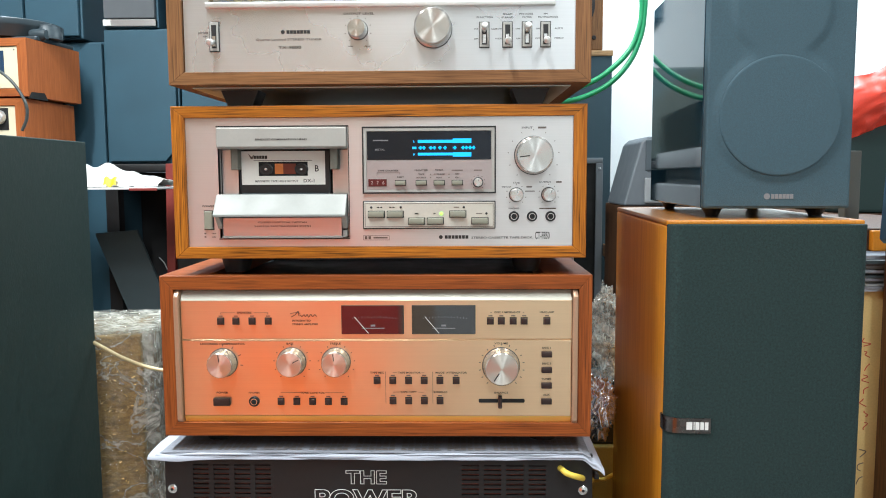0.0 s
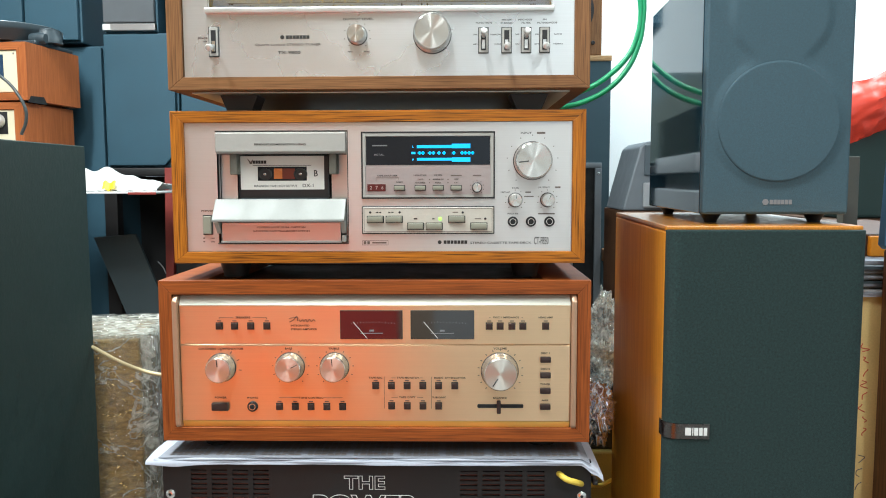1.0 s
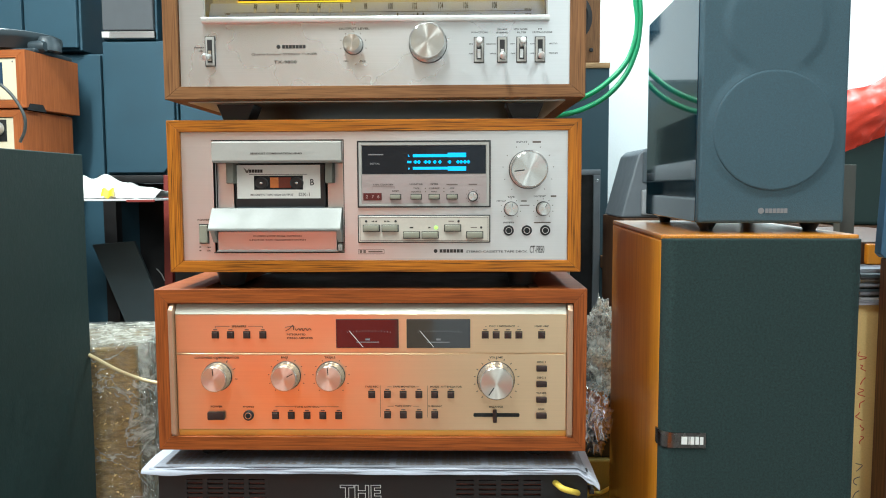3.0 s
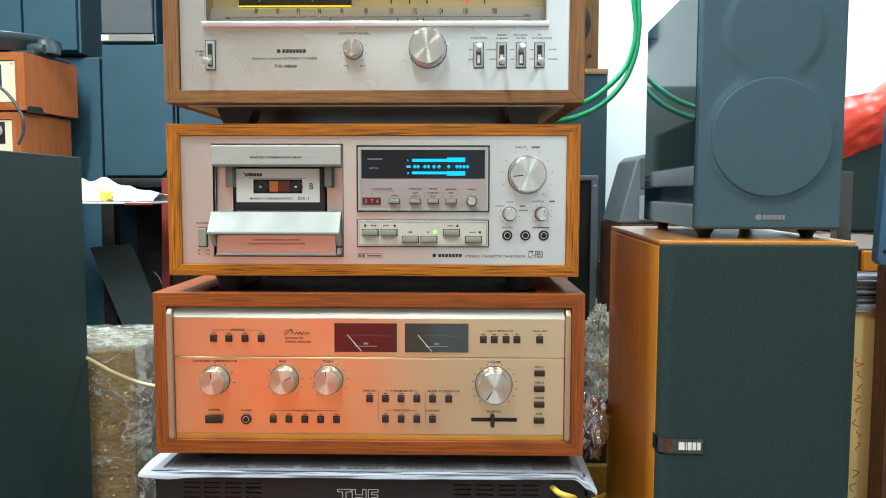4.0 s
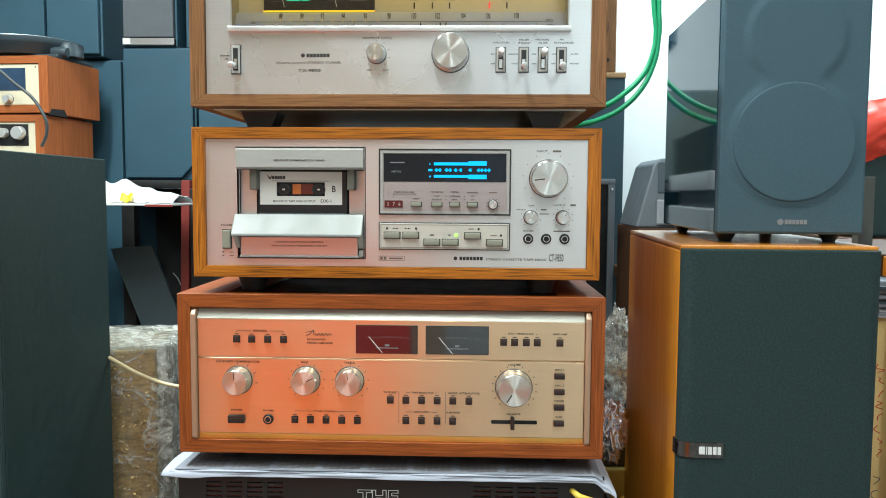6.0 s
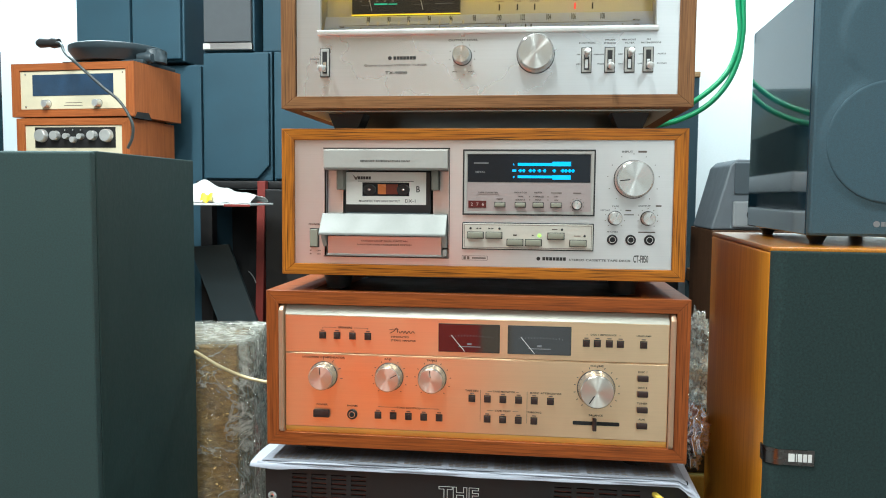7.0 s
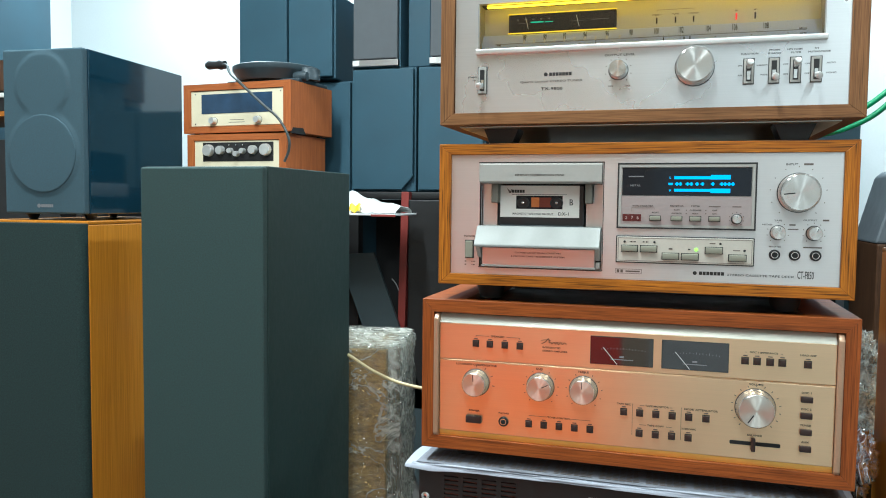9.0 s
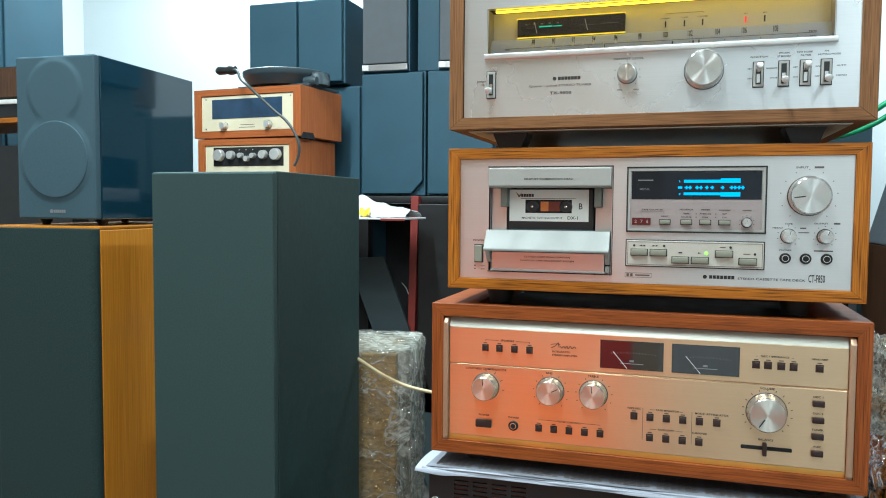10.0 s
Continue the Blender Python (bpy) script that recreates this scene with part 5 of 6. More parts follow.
def stacked(x0, x1, y, z0, z1, d, body, front, label, group="speakers stacked along the wall", strip=None, chamfer=0.0, inset=0.006):
    """A plain boxed loudspeaker with its grille, seen in the stack at the back."""
    s = thing("boxed_speaker", (x0 + x1) / 2, y, z0, 0, label, "loudspeaker", group)
    w, h = x1 - x0, z1 - z0
    part("cabinet", a_box(-w / 2, w / 2, 0.0185, d, 0.0, h, 0.003), body, s)
    i = inset
    pts = [(-w / 2 + i, i), (w / 2 - i - chamfer, i), (w / 2 - i, i + chamfer * 1.1), (w / 2 - i, h - i), (-w / 2 + i, h - i)] if chamfer else [(-w / 2 + i, i), (w / 2 - i, i), (w / 2 - i, h - i), (-w / 2 + i, h - i)]
    if strip:
        pts = [(a, max(b, 0.028)) for a, b in pts]
    part("grille", a_prism(pts, 0.0, 0.018, 0.003), front, s)
    if strip:
        part("trim_strip", a_box(-w / 2 + 0.002, w / 2 - 0.004, 0.002, 0.018, 0.004, 0.025, 0.001), ALU, s, "pale metal trim strip")
        part("badge", a_box(-w / 2 + 0.004, -w / 2 + 0.028, -0.001, 0.002, 0.005, 0.024, 0.001), LABEL, s, "small cream badge")
    return s


DB = "blue-black boxed loudspeaker stacked against the wall"
stacked(-1.470, -1.269, 1.60, 1.412, 1.713, 0.26, CLOTH_BLUE, CLOTH_BLUE, DB)
stacked(-1.262, -1.085, 1.58, 1.412, 1.706, 0.26, CLOTH_BLUE, CLOTH_BLUE, DB)
stacked(-1.026, -0.853, 1.60, 1.446, 1.86, 0.24, CLOTH_BLUE, GREY_CLOTH, "grey-fronted boxed loudspeaker with a pale trim strip", strip=True)
stacked(-0.846, -0.755, 1.66, 1.446, 1.86, 0.2, CLOTH_BLUE, CLOTH_BLUE, DB)
stacked(-0.748, -0.55, 1.60, 1.446, 1.86, 0.24, CLOTH_BLUE, GREY_CLOTH, "grey-fronted boxed loudspeaker with a pale trim strip", strip=True)
stacked(-1.30, -1.034, 1.62, 0.0, 1.408, 0.3, CLOTH_BLUE, CLOTH_BLUE, "tall blue-black boxed loudspeaker against the wall")
stacked(-1.70, -1.31, 1.72, 0.0, 1.408, 0.3, CLOTH_BLUE, CLOTH_BLUE, "tall blue-black boxed loudspeaker against the wall")
stacked(-1.028, -0.795, 1.60, 1.022, 1.444, 0.3, CLOTH_BLUE, CLOTH_BLUE, DB, chamfer=0.04)
stacked(-0.788, -0.55, 1.60, 1.022, 1.444, 0.3, CLOTH_BLUE, CLOTH_BLUE, DB)
for i in range(4):
    x = -0.545 + 0.245 * i
    stacked(x, x + 0.238, 1.62, 1.022, 1.31 if i < 3 else 1.45, 0.3, GREEN_GREY, GREEN_GREY, "grey-green boxed loudspeaker stacked against the wall")


stacked(0.135, 0.41, 1.62, 1.4505, 1.86, 0.26, CLOTH_BLUE, CLOTH_BLUE, DB)


def low_bench():
    b = thing("bench", -0.45, 1.55, 0, 0, "long black bench carrying the stacked loudspeakers", "bench")
    part("top", a_box(-0.58, 0.9, 0.0, 0.45, 0.995, 1.02, 0.003), BLACK_METAL, b)
    part("back_panel", a_box(-0.58, 0.9, 0.3, 0.33, 0.0, 0.994), BLACK_METAL, b)
    for x in (-0.56, 0.3, 0.86):
        part("leg", a_box(x - 0.02, x + 0.02, 0.03, 0.07, 0.0, 0.994), BLACK_METAL, b)


low_bench()
single("red_post", a_prism([(-0.835, 0.0), (-0.812, 0.0), (-0.785, 1.02), (-0.812, 1.02)], 1.52, 1.548, 0.002), RED_POST, "dull red wooden post beside the bench", "post")
single("dark_speaker", a_box(-0.78, -0.5, 1.5, 1.54, 0.3, 0.994, 0.004), BLACK_METAL, "dark loudspeaker front under the bench", "loudspeaker")


def tray():
    t = thing("tray", -0.78, 1.25, 0.945, 0, "white tray holding a plastic bag", "tray")
    part("board", a_box(-0.4, 0.046, 0.0, 0.2, 0.0, 0.006, 0.002), WHITE_BAG, t)
    part("edge", a_box(-0.03, 0.048, -0.004, -0.0005, -0.003, 0.004, 0.001), RED_POST, t)
    def bag(u, v):
        x, yy = -0.27 + 0.31 * u, 0.02 + 0.15 * v
        env = math.sin(math.pi * min(1, max(0, v))) ** 0.5 * (1 - 0.75 * u)
        return (x, yy, 0.0075 + 0.014 * math.exp(-((u - 0.45) / 0.09) ** 2 - ((v - 0.5) / 0.2) ** 2) + env * (0.075 + 0.02 * noise.noise((x * 22, yy * 22, 1))) + 0.003 * noise.noise((x * 45, yy * 45, 3)))
    lump = single("plastic_bag", sheet(bmesh.new(), 46, 26, bag, 0.001), WHITE_BAG, "crumpled white plastic bag with yellow print", "plastic bag")
    lump.matrix_world = pose(-0.78, 1.25, 0.946)
    def patch(u, v):
        x, yy = -0.105 + 0.035 * u, 0.005 + 0.012 * v
        return (x, yy, 0.010 + 0.022 * v + 0.004 * math.sin(u * 9))
    part("print", sheet(bmesh.new(), 10, 4, patch, 0.0008), YELLOW_PRINT, lump)


tray()
single("tray_stand", a_box(-1.4, -1.06, 1.27, 1.44, 0.0, 0.944, 0.004), BLACK_METAL, "black cabinet under the white tray", "cabinet")


def leaning_panel():
    p = thing("loose_panel", -0.62, 1.5, 0, 0, "black flat panel leaning at a slant", "panel")
    part("board", a_prism([(-0.412, 0.806), (-0.282, 0.817), (0.03, 0.0), (-0.1, 0.0)], 0.0, 0.014, 0.001), SLATE, p)


leaning_panel()
single("thin_cable", tube(bmesh.new(), [(-0.842, 1.517, 0.73), (-0.834, 1.517, 0.722), (-0.825, 1.517, 0.71), (-0.818, 1.518, 0.692)], 0.0018), GREY_LIGHT, "thin pale cable hanging on the red post", "cable")


# ---- old tuner, preamplifier and turntable ----
def old_unit(name, x, y, z, turn, w, d, h, t, label, category):
    o = thing(name, x, y, z, turn, label, category, "old walnut units")
    case(o, -w / 2, w / 2, 0.006, h, 0.0, d, t, t * 0.75, OLDWOOD_X, OLDWOOD_Z)
    part("back", a_box(-w / 2 + t + 0.001, w / 2 - t - 0.001, 0.02, d - 0.004, 0.02, h - 0.02), BLACK_METAL, o)
    part("faceplate", a_box(-w / 2 + t, w / 2 - t, 0.004, 0.019, 0.006 + t * 0.8, h - t * 0.8, 0.001), CREAM, o, "cream metal faceplate")
    for xx in (-w / 2 + 0.03, w / 2 - 0.03):
        for yy in (0.03, d - 0.03):
            foot(o, xx, yy, 0.0, 0.0058, 0.01, 0.01)
    return o


def old_tuner():
    o = old_unit("old_tuner", -1.29, 1.29, 1.196, -5, 0.41, 0.25, 0.163, 0.028, "walnut cased tuner with cream face and dark dial", "tuner")
    part("dial_window", a_box(-0.135, 0.135, 0.0025, 0.005, 0.068, 0.13, 0.0006), BLUE_GLASS, o, "dark glass dial window")
    for x in (-0.085, 0.085):
        knob(o, x, 0.044, 0.004, 0.011, 0.018, SILVER, 1.1, side=SILVER)
    marks([(-0.025, 0.03, 0.046, 0.0475), (-0.03, 0.032, 0.038, 0.0395)], 0.0039, INK_SOFT, o)
    for x in (-0.16, 0.165):
        for z in (0.036, 0.132):
            part("screw", a_lathe([(0.003, 0), (0.002, 0.0015)], (x, 0.004, z), seg=14), CHROME, o)
    part("cutout", a_prism([(0.0, 0.0), (0.012, 0.018), (0.07, 0.02), (0.085, 0.0)], 0.2045, 0.206, 0.0, "x"), BLACK_HOLE, o)


def old_preamp():
    o = old_unit("old_preamplifier", -1.283, 1.278, 1.055, -2.5, 0.366, 0.254, 0.141, 0.026, "walnut cased preamplifier with a row of chrome knobs", "preamplifier")
    part("black_plate", a_box(-0.125, 0.135, 0.0025, 0.005, 0.055, 0.115, 0.0006), BLACK_METAL, o, "black control plate")
    for x, z, r in ((-0.1, 0.09, 0.018), (-0.055, 0.09, 0.0135), (-0.018, 0.088, 0.0085), (0.005, 0.078, 0.0085), (0.028, 0.087, 0.0085), (0.065, 0.09, 0.0135), (0.11, 0.09, 0.018)):
        knob(o, x, z, 0.0025, r, 0.016, SILVER, 1.08, side=SILVER)
    for x in (-0.02, 0.005, 0.03):
        part("toggle", a_lathe([(0.002, 0), (0.002, 0.01)], (x, 0.0025, 0.106), seg=10), CHROME, o)


old_tuner()
old_preamp()
single("speaker_under_units", a_box(-1.47, -1.1, 1.2, 1.5, 0.0, 1.0545, 0.004), ASH, "black loudspeaker carrying the old walnut units", "loudspeaker")


def turntable():
    t = thing("turntable", -1.215, 1.42, 1.3595, -5, "dark turntable with a black platter on the walnut tuner", "turntable")
    # Plinth, platter and arm parts carry painted haze in their colour.
    part("plinth", a_box(-0.13, 0.14, -0.09, 0.09, 0.0, 0.012, 0.003), HAZED_BLACK, t)
    part("platter", a_lathe([(0.118, 0.013), (0.138, 0.04), (0.142, 0.046), (0.142, 0.058), (0.136, 0.061), (0.004, 0.061), (0.003, 0.068)], (0.0, 0.0, 0.0), "z", 72), HAZED_BLACK, t, "black platter")
    part("arm_base", a_lathe([(0.04, 0.012), (0.04, 0.032), (0.034, 0.04), (0.034, 0.05), (0.02, 0.054)], (0.13, -0.02, 0.0), "z", 32), HAZED_BLACK, t)
    part("counterweight", a_lathe([(0.016, -0.03), (0.017, 0.0), (0.013, 0.014)], (0.14, -0.06, 0.02), "x", 24), HAZED_BLACK, t)
    return t


turntable()


def cord():
    c = thing("cord", -1.357, 1.30, 1.418, 0, "grey-black cord with a plug hanging over the old units", "cord")
    pts = [(0.0, 0.0, 0.0), (0.042, -0.02, -0.006), (0.074, -0.05, -0.038), (0.129, -0.085, -0.073), (0.205, -0.088, -0.138), (0.26, -0.088, -0.183), (0.295, -0.09, -0.238), (0.295, -0.085, -0.278), (0.277, -0.08, -0.313)]
    part("sheath", tube(bmesh.new(), pts, 0.0042), GREY_CABLE, c)
    part("plug", a_lathe([(0.008, -0.04), (0.014, -0.03), (0.012, 0.0), (0.016, 0.012), (0.013, 0.03)], (-0.005, 0.0, 0.0), "x", 18), BLACK_PLASTIC, c)


cord()


def components():
    """Units on a shelf seen past the far bookshelf loudspeaker."""
    s = thing("shelf_unit", -1.95, 1.0, 0, 0, "dark shelf with stacked hi-fi components", "shelf")
    part("upright", a_box(-0.4, -0.38, 0.0, 0.3, 0.0, 1.5), BLACK_METAL, s)
    part("upright", a_box(0.30, 0.32, 0.0, 0.3, 0.0, 1.28), BLACK_METAL, s)
    part("board", a_box(-0.38, 0.30, 0.0, 0.3, 1.235, 1.25), OAK_X, s)
    part("board", a_box(-0.38, 0.30, 0.05, 0.3, 0.9, 0.915), BLACK_METAL, s)
    part("lower_front", a_box(-0.379, 0.299, 0.03, 0.29, 0.0, 0.899, 0.003), ASH, s, "black lower front")
    c = thing("stereo_component", -2.0, 0.99, 1.2505, 0, "dark brown hi-fi component with a pale lower trim", "hi-fi component")
    part("body", a_box(-0.3, 0.13, 0.01, 0.3, 0.0, 0.155, 0.003), BLACK_METAL, c)
    part("face", a_box(-0.29, 0.12, 0.0, 0.0095, 0.06, 0.15, 0.002), DARKWOOD, c)
    part("trim_strip", a_box(-0.29, 0.12, 0.0, 0.0095, 0.04, 0.054, 0.002), LABEL, c)
    d = thing("stereo_component", -2.0, 1.0, 0.9155, 0, "dark hi-fi component with small knobs", "hi-fi component")
    part("body", a_box(-0.3, 0.28, 0.01, 0.28, 0.0, 0.25, 0.003), BLACK_METAL, d)
    knob(d, 0.25, 0.18, 0.01, 0.014, 0.014, CHROME)
    stacked(-2.79, -2.345, 1.35, 0.0, 2.3, 0.3, CLOTH_BLUE, CLOTH_BLUE, "large blue-black loudspeaker on the component shelf")


components()


# ---- film-wrapped carton ----
def wrapped_carton():
    c = thing("wrapped_carton", -0.56, 0.43, 0, 12, "brown carton wrapped in crinkled clear film", "carton")
    part("carton", a_box(-0.13, 0.105, 0.01, 0.205, 0.0, 0.708, 0.004), CARTON, c)
    bm = a_box(-0.14, 0.135, 0.0, 0.215, 0.36, 0.72, 0.012)
    bmesh.ops.subdivide_edges(bm, edges=bm.edges[:], cuts=64, use_grid_fill=True)
    for v in bm.verts:
        p = v.co
        k = 0.006 * abs(noise.noise(p * 26)) + 0.004 * abs(noise.noise(p * 62)) + 0.005 * noise.noise(p * 14) + 0.002 * noise.noise(p * 130)
        n = Vector((p.x / 0.135, (p.y - 0.11) / 0.11, (p.z - 0.5) / 0.5 if p.z > 0.7 else 0))
        v.co = p + n.normalized() * k if n.length > 0.1 else p
    wrap = new("film_wrap", mesh_of(bm, "film_wrap", FILM, smooth=False))
    wrap.parent = c
    tagged(wrap, "crinkled clear packing film")
    for dims in ((0.109, 0.131, 0.004, 0.208, 0.0, 0.712), (-0.13, 0.13, 0.004, 0.208, 0.7125, 0.717)):
        bm = a_box(*dims)
        bmesh.ops.subdivide_edges(bm, edges=bm.edges[:], cuts=30, use_grid_fill=True)
        for v in bm.verts:
            p = v.co.copy()
            v.co.x += 0.007 * abs(noise.noise(Vector((p.y * 30, p.z * 11, 3)))) * (1 if p.x > 0.11 else 0)
            v.co.z += 0.004 * noise.noise(p * 25) if p.z > 0.7 else 0
        part("film_fold", bm, FILM_MILKY, c, "gathered milky packing film")
    rng = random.Random(21)

    # Thin pale and gold tubes imitate light caught on the crinkled film.
    def creases(n, x0, x1, size0, size1, r0, r1, spread):
        bm = bmesh.new()
        for i in range(n):
            x, z, turn, size = rng.uniform(x0, x1), rng.uniform(0.44, 0.69), rng.gauss(0, spread) + (1.5 if i % 4 == 0 else 0), rng.uniform(size0, size1) * rng.uniform(0.5, 1)
            pts = []
            for k in range(5):
                a = (k / 4 - 0.5) * size
                pts.append((min(0.128, max(-0.128, x + a * math.cos(turn) + rng.uniform(-0.0004, 0.0004))), -0.011 + rng.uniform(-0.002, 0.002), min(0.705, z + a * math.sin(turn) + rng.uniform(-0.0007, 0.0007))))
            tube(bm, pts, rng.uniform(r0, r1), 5, 4)
        return bm
    tagged(part("crease_highlight", creases(240, -0.12, 0.115, 0.003, 0.02, 0.00012, 0.00045, 0.9), CREASE_LIGHT, c), "pale strokes painted as light along the film's folds", kind="stuff")
    tagged(part("painted_glint", creases(130, -0.12, 0.1, 0.002, 0.007, 0.0003, 0.001, 0.5), GLINT, c), "gold strokes painted as glints on the packing film", kind="stuff")


wrapped_carton()
single("cream_cable", tube(bmesh.new(), [(-0.66, 0.46, 0.755), (-0.58, 0.415, 0.735), (-0.51, 0.395, 0.71), (-0.45, 0.38, 0.685), (-0.39, 0.37, 0.67), (-0.31, 0.38, 0.662), (-0.2, 0.42, 0.67)], 0.003), CREAM_CABLE, "cream cable draped past the wrapped carton", "cable")
single("yellow_cable", tube(bmesh.new(), [(0.205, 0.003, 0.653), (0.212, -0.012, 0.652), (0.229, 0.0, 0.6425), (0.25, 0.08, 0.607), (0.279, 0.2, 0.559), (0.318, 0.34, 0.502), (0.345, 0.402, 0.485)], 0.0034), YELLOW_CABLE, "yellow cable at the power amplifier", "cable")


# ---- green hoses ----
single("green_cable", tube(bmesh.new(), [(0.13, 0.348, 1.11), (0.1555, 0.46, 1.1011), (0.2331, 0.43, 1.1058), (0.2995, 0.42, 1.1247), (0.3394, 0.42, 1.1501), (0.3659, 0.42, 1.1789), (0.3781, 0.42, 1.2088), (0.3825, 0.42, 1.2353), (0.3803, 0.42, 1.2674), (0.3657, 0.43, 1.3445), (0.2987, 0.47, 1.4205), (0.1882, 0.52, 1.3969)], 0.0042), GREEN_RUBBER, "green cable looping behind the tuner", "cable", "green cables")
single("green_cable", tube(bmesh.new(), [(0.13, 0.348, 1.11), (0.1556, 0.45, 1.0813), (0.2597, 0.42, 1.0954), (0.304, 0.42, 1.1081), (0.3394, 0.42, 1.1291), (0.3659, 0.42, 1.1601), (0.3814, 0.42, 1.1966), (0.3864, 0.42, 1.2287), (0.3869, 0.42, 1.2674), (0.3767, 0.43, 1.3556), (0.3096, 0.48, 1.4422), (0.1881, 0.54, 1.4072)], 0.0042), GREEN_RUBBER, "green cable looping behind the tuner", "cable", "green cables")


# ---- things beyond the cherry loudspeaker ----
def far_speaker_pair():
    s = thing("monitor_speaker", 0.50, 2.0, 0, 0, "tall black loudspeaker with a pale wooden top edge", "loudspeaker")
    part("cabinet", a_box(-0.15, 0.145, 0.0, 0.3, 0.0, 1.405, 0.003), CLOTH_TEAL, s)
    part("top_edge", a_box(-0.15, 0.147, -0.004, 0.3, 1.4055, 1.425, 0.002), PALEWOOD, s, "pale wooden top edge")
    bm = bmesh.new()
    for r in ((-0.1, 0.115, 1.02, 1.04), (0.09, 0.115, 0.5, 1.02)):
        box(bm, r[0], r[1], -0.012, -0.0005, r[2], r[3], 0.002)
    part("grille_frame", bm, GREY_PLASTIC, s, "grey grille frame")
    part("grille_hollow", a_box(-0.1, 0.09, -0.004, -0.001, 0.5, 1.02), BLACK_HOLE, s)
    part("screw", a_lathe([(0.006, 0), (0.004, 0.003)], (0.103, -0.012, 1.0), seg=14), CHROME, s)
    w = thing("walnut_speaker", 0.47, 2.0, 1.4255, 0, "walnut loudspeaker with a black driver", "loudspeaker")
    part("cabinet", a_box(-0.15, 0.14, 0.0, 0.28, 0.0, 0.4, 0.004), TEAK_Z, w)
    part("driver", a_lathe([(0.1, 0), (0.1, 0.004), (0.085, 0.006), (0.08, 0.002)], (0.01, 0.0, 0.16), seg=48), BLACK_PLASTIC, w)
    part("screw", a_lathe([(0.008, 0), (0.006, 0.004)], (0.108, 0.0, 0.045), seg=16), BLACK_METAL, w)


far_speaker_pair()


def grey_cabinet():
    g = thing("plastic_speaker", 0.733, 1.5, 0.885, 0, "grey moulded plastic loudspeaker with a round port", "loudspeaker")
    part("body", a_prism([(-0.145, 0.0), (-0.095, 0.19), (-0.075, 0.208), (0.12, 0.208), (0.15, 0.0)], 0.0, 0.26, 0.006), GREY_PLASTIC, g)
    part("front_panel", a_box(-0.082, 0.12, -0.006, 0.0, 0.105, 0.198, 0.003), PANEL_GREY, g)
    part("lower_panel", a_box(-0.085, 0.13, -0.01, -0.001, 0.008, 0.085, 0.006), GREY_LIGHT, g)
    p = part("port", a_lathe([(0.018, 0), (0.018, 0.003), (0.014, 0.004), (0.012, 0.001)], (-0.028, -0.0105, 0.045), seg=32), BLACK_PLASTIC, g)
    for i in range(5):
        part("port_bar", a_box(-0.042, -0.014, -0.0155, -0.0145, 0.034 + i * 0.0052, 0.0362 + i * 0.0052), GREY_PLASTIC, p)
    single("storage_box", a_box(0.59, 1.0, 1.48, 1.8, 0.0, 0.884, 0.004), DARKWOOD, "dark brown box under the grey plastic loudspeaker", "box")


grey_cabinet()


def shelf_side():
    """Odds and ends in the gap past the cherry loudspeaker."""
    o = thing("pale_board", 0.585, 1.9, 0, 0, "pale wooden board standing behind the loudspeakers", "board")
    part("board", a_box(0.058, 0.09, 0.0, 0.02, 0.3, 0.675), PALEWOOD, o)
    single("brown_shelf", a_box(0.62, 0.95, 1.86, 2.1, 0.68, 0.725, 0.003), TEAK_X, "brown wooden shelf edge", "shelf")
    single("black_case", a_box(1.24, 1.75, 1.5, 1.9, 0.86, 1.215, 0.01), ASH, "black equipment case under a red bag", "case")
    single("side_table", a_box(1.2, 1.8, 1.45, 1.95, 0.0, 0.859, 0.004), DARKWOOD, "dark brown table under the black case", "table")
    single("olive_board", a_box(0.655, 0.676, 0.30, 0.32, 0.90, 1.012, 0.001), OLIVE, "olive-grey board standing on end", "board")
    single("board_ledge", a_box(0.6, 0.9, 0.3, 0.7, 0.0, 0.8995, 0.003), DARKWOOD, "dark brown cabinet behind the cherry loudspeaker", "cabinet")

    def bag(u, v):
        x, z = 1.22 + 0.5 * u, 0.16 * v
        y = 1.48 - 0.05 * math.sin(math.pi * v) + 0.03 * noise.noise((x * 12, z * 14, 5)) + 0.02 * abs(noise.noise((x * 26, z * 30, 8))) - 0.012 * abs(noise.noise((x * 60, z * 60, 2)))
        return (x, y, 1.13 + 0.15 * u - 0.03 * v * 0 + z * (0.75 + 0.35 * noise.noise((x * 9, 2, 2))) - (1 - v) * 0.06 * (1 - u))
    single("red_bag", sheet(bmesh.new(), 40, 24, bag, 0.002), RED_BAG, "crumpled red plastic bag on the black case", "plastic bag")
    b = thing("blue_board", 0.66, 0.2, 0.885, 0, "tall blue painted board standing on the dark cabinet", "board")
    part("board", a_prism([(0.001, 0.006), (0.007, 0.0), (0.29, 0.0), (0.29, 0.615), (0.03, 0.615), (0.014, 0.282)], 0.0, 0.016, 0.001), BLUE_BOARD, b)
    part("screw", a_lathe([(0.003, 0), (0.002, 0.002)], (0.011, 0.0, 0.018), seg=14), BLACK_METAL, b)


shelf_side()


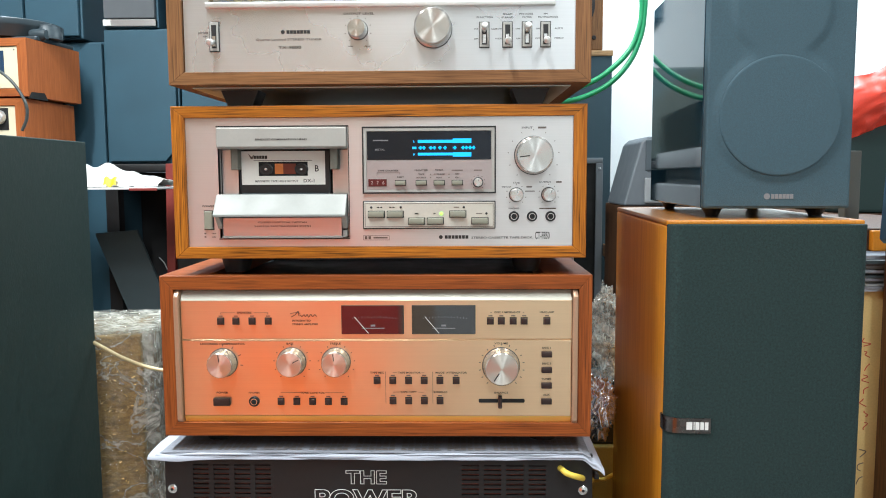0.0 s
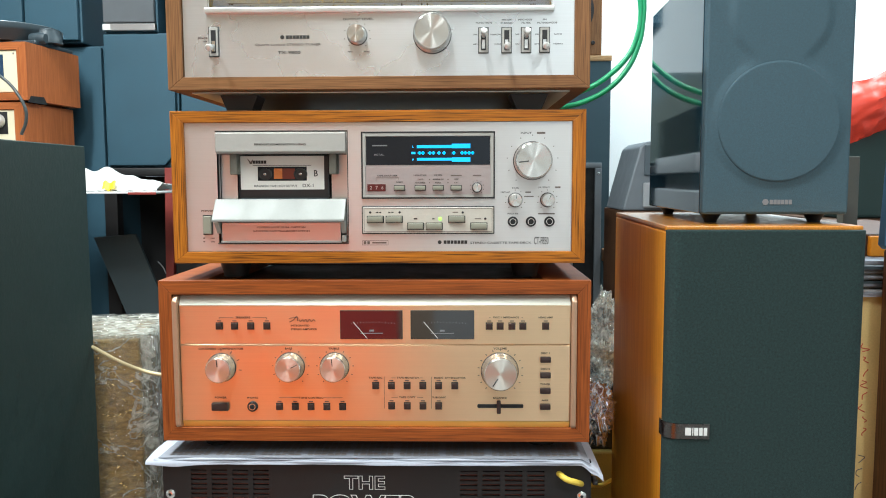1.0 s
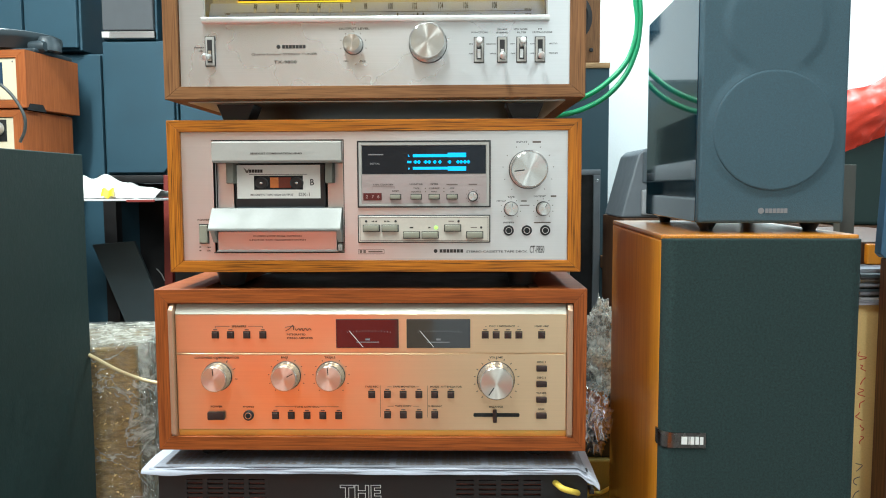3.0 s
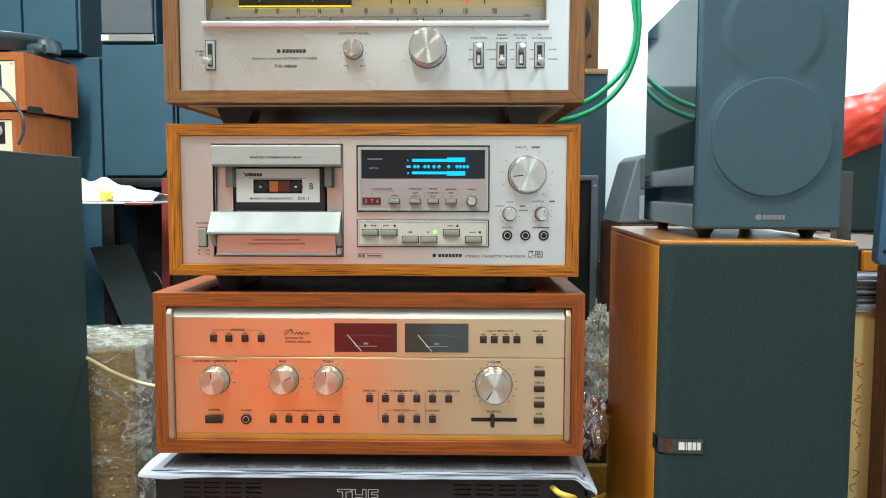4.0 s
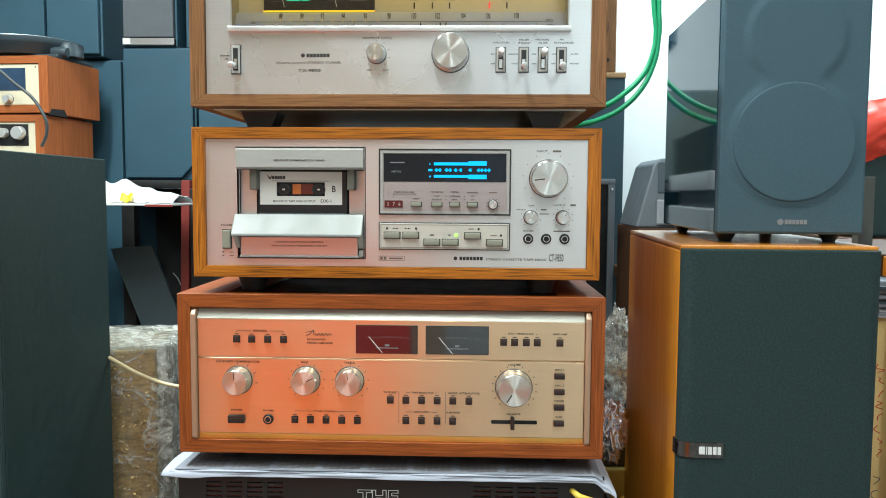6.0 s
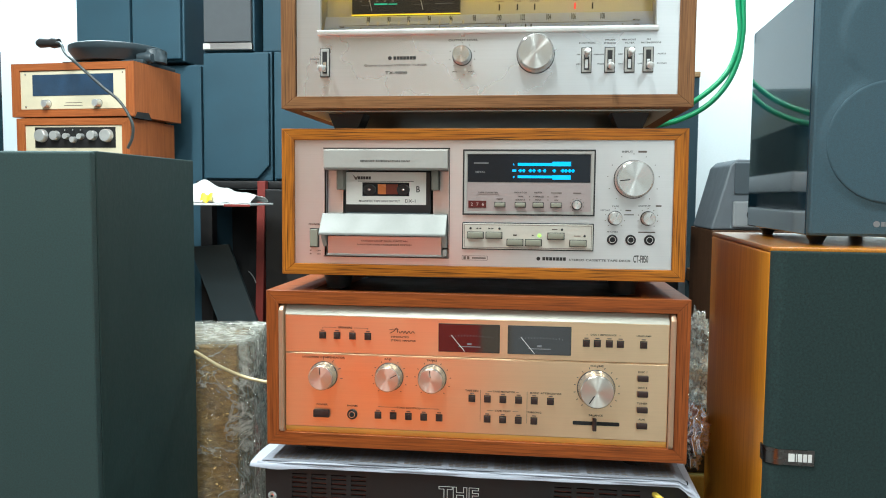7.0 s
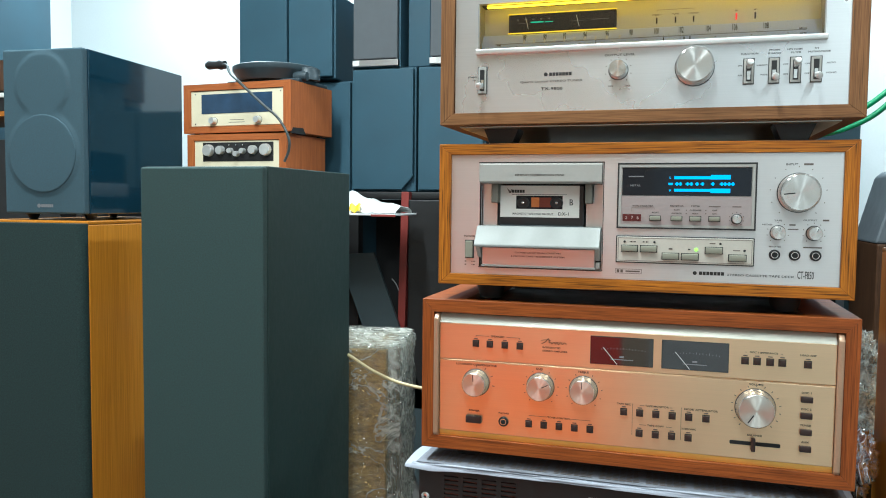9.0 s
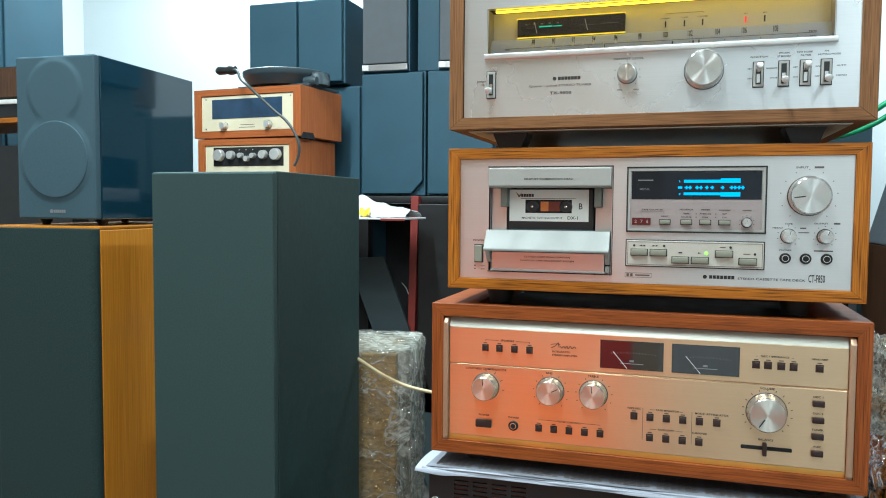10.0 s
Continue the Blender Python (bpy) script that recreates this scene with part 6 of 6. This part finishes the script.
def wrapped_bits():
    """Clear and silver packing stuffed between the amplifier and the cherry loudspeaker."""
    def lump(cx, cy, cz, rx, ry, rz, seed, fine=5):
        bm = bmesh.new()
        bmesh.ops.create_icosphere(bm, subdivisions=fine, radius=1.0)
        for v in bm.verts:
            p = v.co.copy()
            k = 1 + 0.3 * noise.noise(p * 2.2 + Vector((seed, 0, 0))) + 0.5 * abs(noise.noise(p * 3.5 + Vector((0, seed, 0)))) - 0.25 * abs(noise.noise(p * 8 + Vector((0, 0, seed)))) + 0.14 * noise.noise(p * 17 + Vector((seed, seed, 0)))
            v.co = Vector((cx + rx * p.x * k, cy + ry * p.y * k, cz + rz * p.z * k))
        return bm
    single("packing_film", lump(0.325, 0.38, 0.75, 0.022, 0.03, 0.045, 1.0), FILM_MILKY, "crumpled clear packing film", "packing film")
    single("packing_film", lump(0.312, 0.36, 0.685, 0.026, 0.03, 0.035, 4.0), FILM_MILKY, "crumpled clear packing film", "packing film")
    single("foil_bag", lump(0.277, 0.2, 0.663, 0.024, 0.03, 0.04, 7.0), FOIL, "crumpled shiny silver foil bag", "foil bag")
    single("side_box", a_box(0.256, 0.40, 0.42, 0.5, 0.5305, 0.64, 0.003), BLACK_METAL, "black box behind the packing film", "box")
    single("olive_carton", a_box(0.25, 0.42, 0.41, 0.5, 0.0, 0.53, 0.003), OLIVE_CARTON, "olive-yellow carton beside the power amplifier", "carton")
    single("pale_stand", a_box(0.268, 0.292, 0.5, 0.53, 0.0, 0.86, 0.004), GREY_LIGHT, "pale grey metal stand post", "stand post")


wrapped_bits()


def marked_carton():
    c = thing("marked_carton", 0.555, 0.23, 0, 0, "tall yellowed carton with marker writing", "carton")
    part("carton", a_box(0.075, 0.19, 0.0, 0.18, 0.0, 0.818, 0.002), MANILA, c)
    rng = random.Random(4)
    for k, z in enumerate([0.54, 0.56, 0.58] + [0.62 + 0.017 * i for i in range(8)]):
        x = 0.1 + 0.004 * rng.random()
        pts = [(x + 0.012 * rng.random() - 0.004, -0.0002, z + 0.0035 * i + 0.003 * rng.random()) for i in range(4)]
        part("marker_stroke", tube(bmesh.new(), pts, 0.0007, 6, 5), RED_INK if k > 2 else INK_SOFT, c)
    z = 0.8185
    for i in range(13):
        h, dx, dy, w = rng.uniform(0.0018, 0.0055), rng.uniform(-0.006, 0.008), rng.uniform(-0.008, 0.012), rng.uniform(-0.004, 0.004)
        bm = a_prism([(0.645 + dx, 0.225 + dy), (0.735 + dx, 0.225 + dy + w), (0.735 + dx, 0.4), (0.645 + dx, 0.4)], z, z + h, 0.0003, "z")
        single("magazine", bm, (WHITE_PAPER, PAPER, GREY_LIGHT, WHITE_PAPER, PAPER, HAZED_BLACK)[i % 6], "thin magazine in an untidy stack on the carton", "magazine", "stack of magazines")
        z += h + 0.0003
    single("orange_box", a_box(0.692, 0.735, 0.29, 0.38, z + 0.0002, z + 0.03, 0.002), ORANGE, "small orange plastic box on the magazines", "box")
    single("dark_cabinet", a_box(0.669, 0.95, 0.18, 0.216, 0.0, 0.8845, 0.003), DARKWOOD, "dark brown cabinet side", "cabinet")


marked_carton()


# ---- things behind the stack, seen in the gloss of the bookshelf loudspeaker ----
def record_player():
    single("low_cabinet", a_box(-0.25, 0.205, 0.78, 1.36, 0.0, 0.885, 0.004), BLACK_METAL, "black cabinet behind the hi-fi stack", "cabinet")
    single("grey_component", a_box(-0.2, 0.2, 0.8, 1.32, 0.8855, 0.955, 0.004), GREY_LIGHT, "pale grey hi-fi component on the black cabinet", "hi-fi component")
    t = thing("record_player", -0.01, 0.82, 0.9555, 0, "pale grey record player under a clear lid", "record player")
    part("base", a_box(-0.19, 0.19, 0.02, 0.46, 0.0, 0.038, 0.004), BLACK_PLASTIC, t)
    part("plinth", a_box(-0.21, 0.21, 0.0, 0.49, 0.0385, 0.08, 0.004), GREY_LIGHT, t)
    part("platter", a_lathe([(0.148, 0.0805), (0.15, 0.1), (0.144, 0.104), (0.003, 0.104)], (-0.03, 0.24, 0.0), "z", 48), BLACK_PLASTIC, t)
    bm = bmesh.new()
    for r in ((-0.207, -0.203, 0.005, 0.485, 0.081, 0.172), (0.203, 0.207, 0.005, 0.485, 0.081, 0.172), (-0.203, 0.203, 0.005, 0.009, 0.081, 0.172), (-0.203, 0.203, 0.481, 0.485, 0.081, 0.172), (-0.207, 0.207, 0.005, 0.485, 0.1722, 0.176)):
        box(bm, *r)
    part("lid", bm, CLEAR_LID, t, "clear acrylic lid")


record_player()
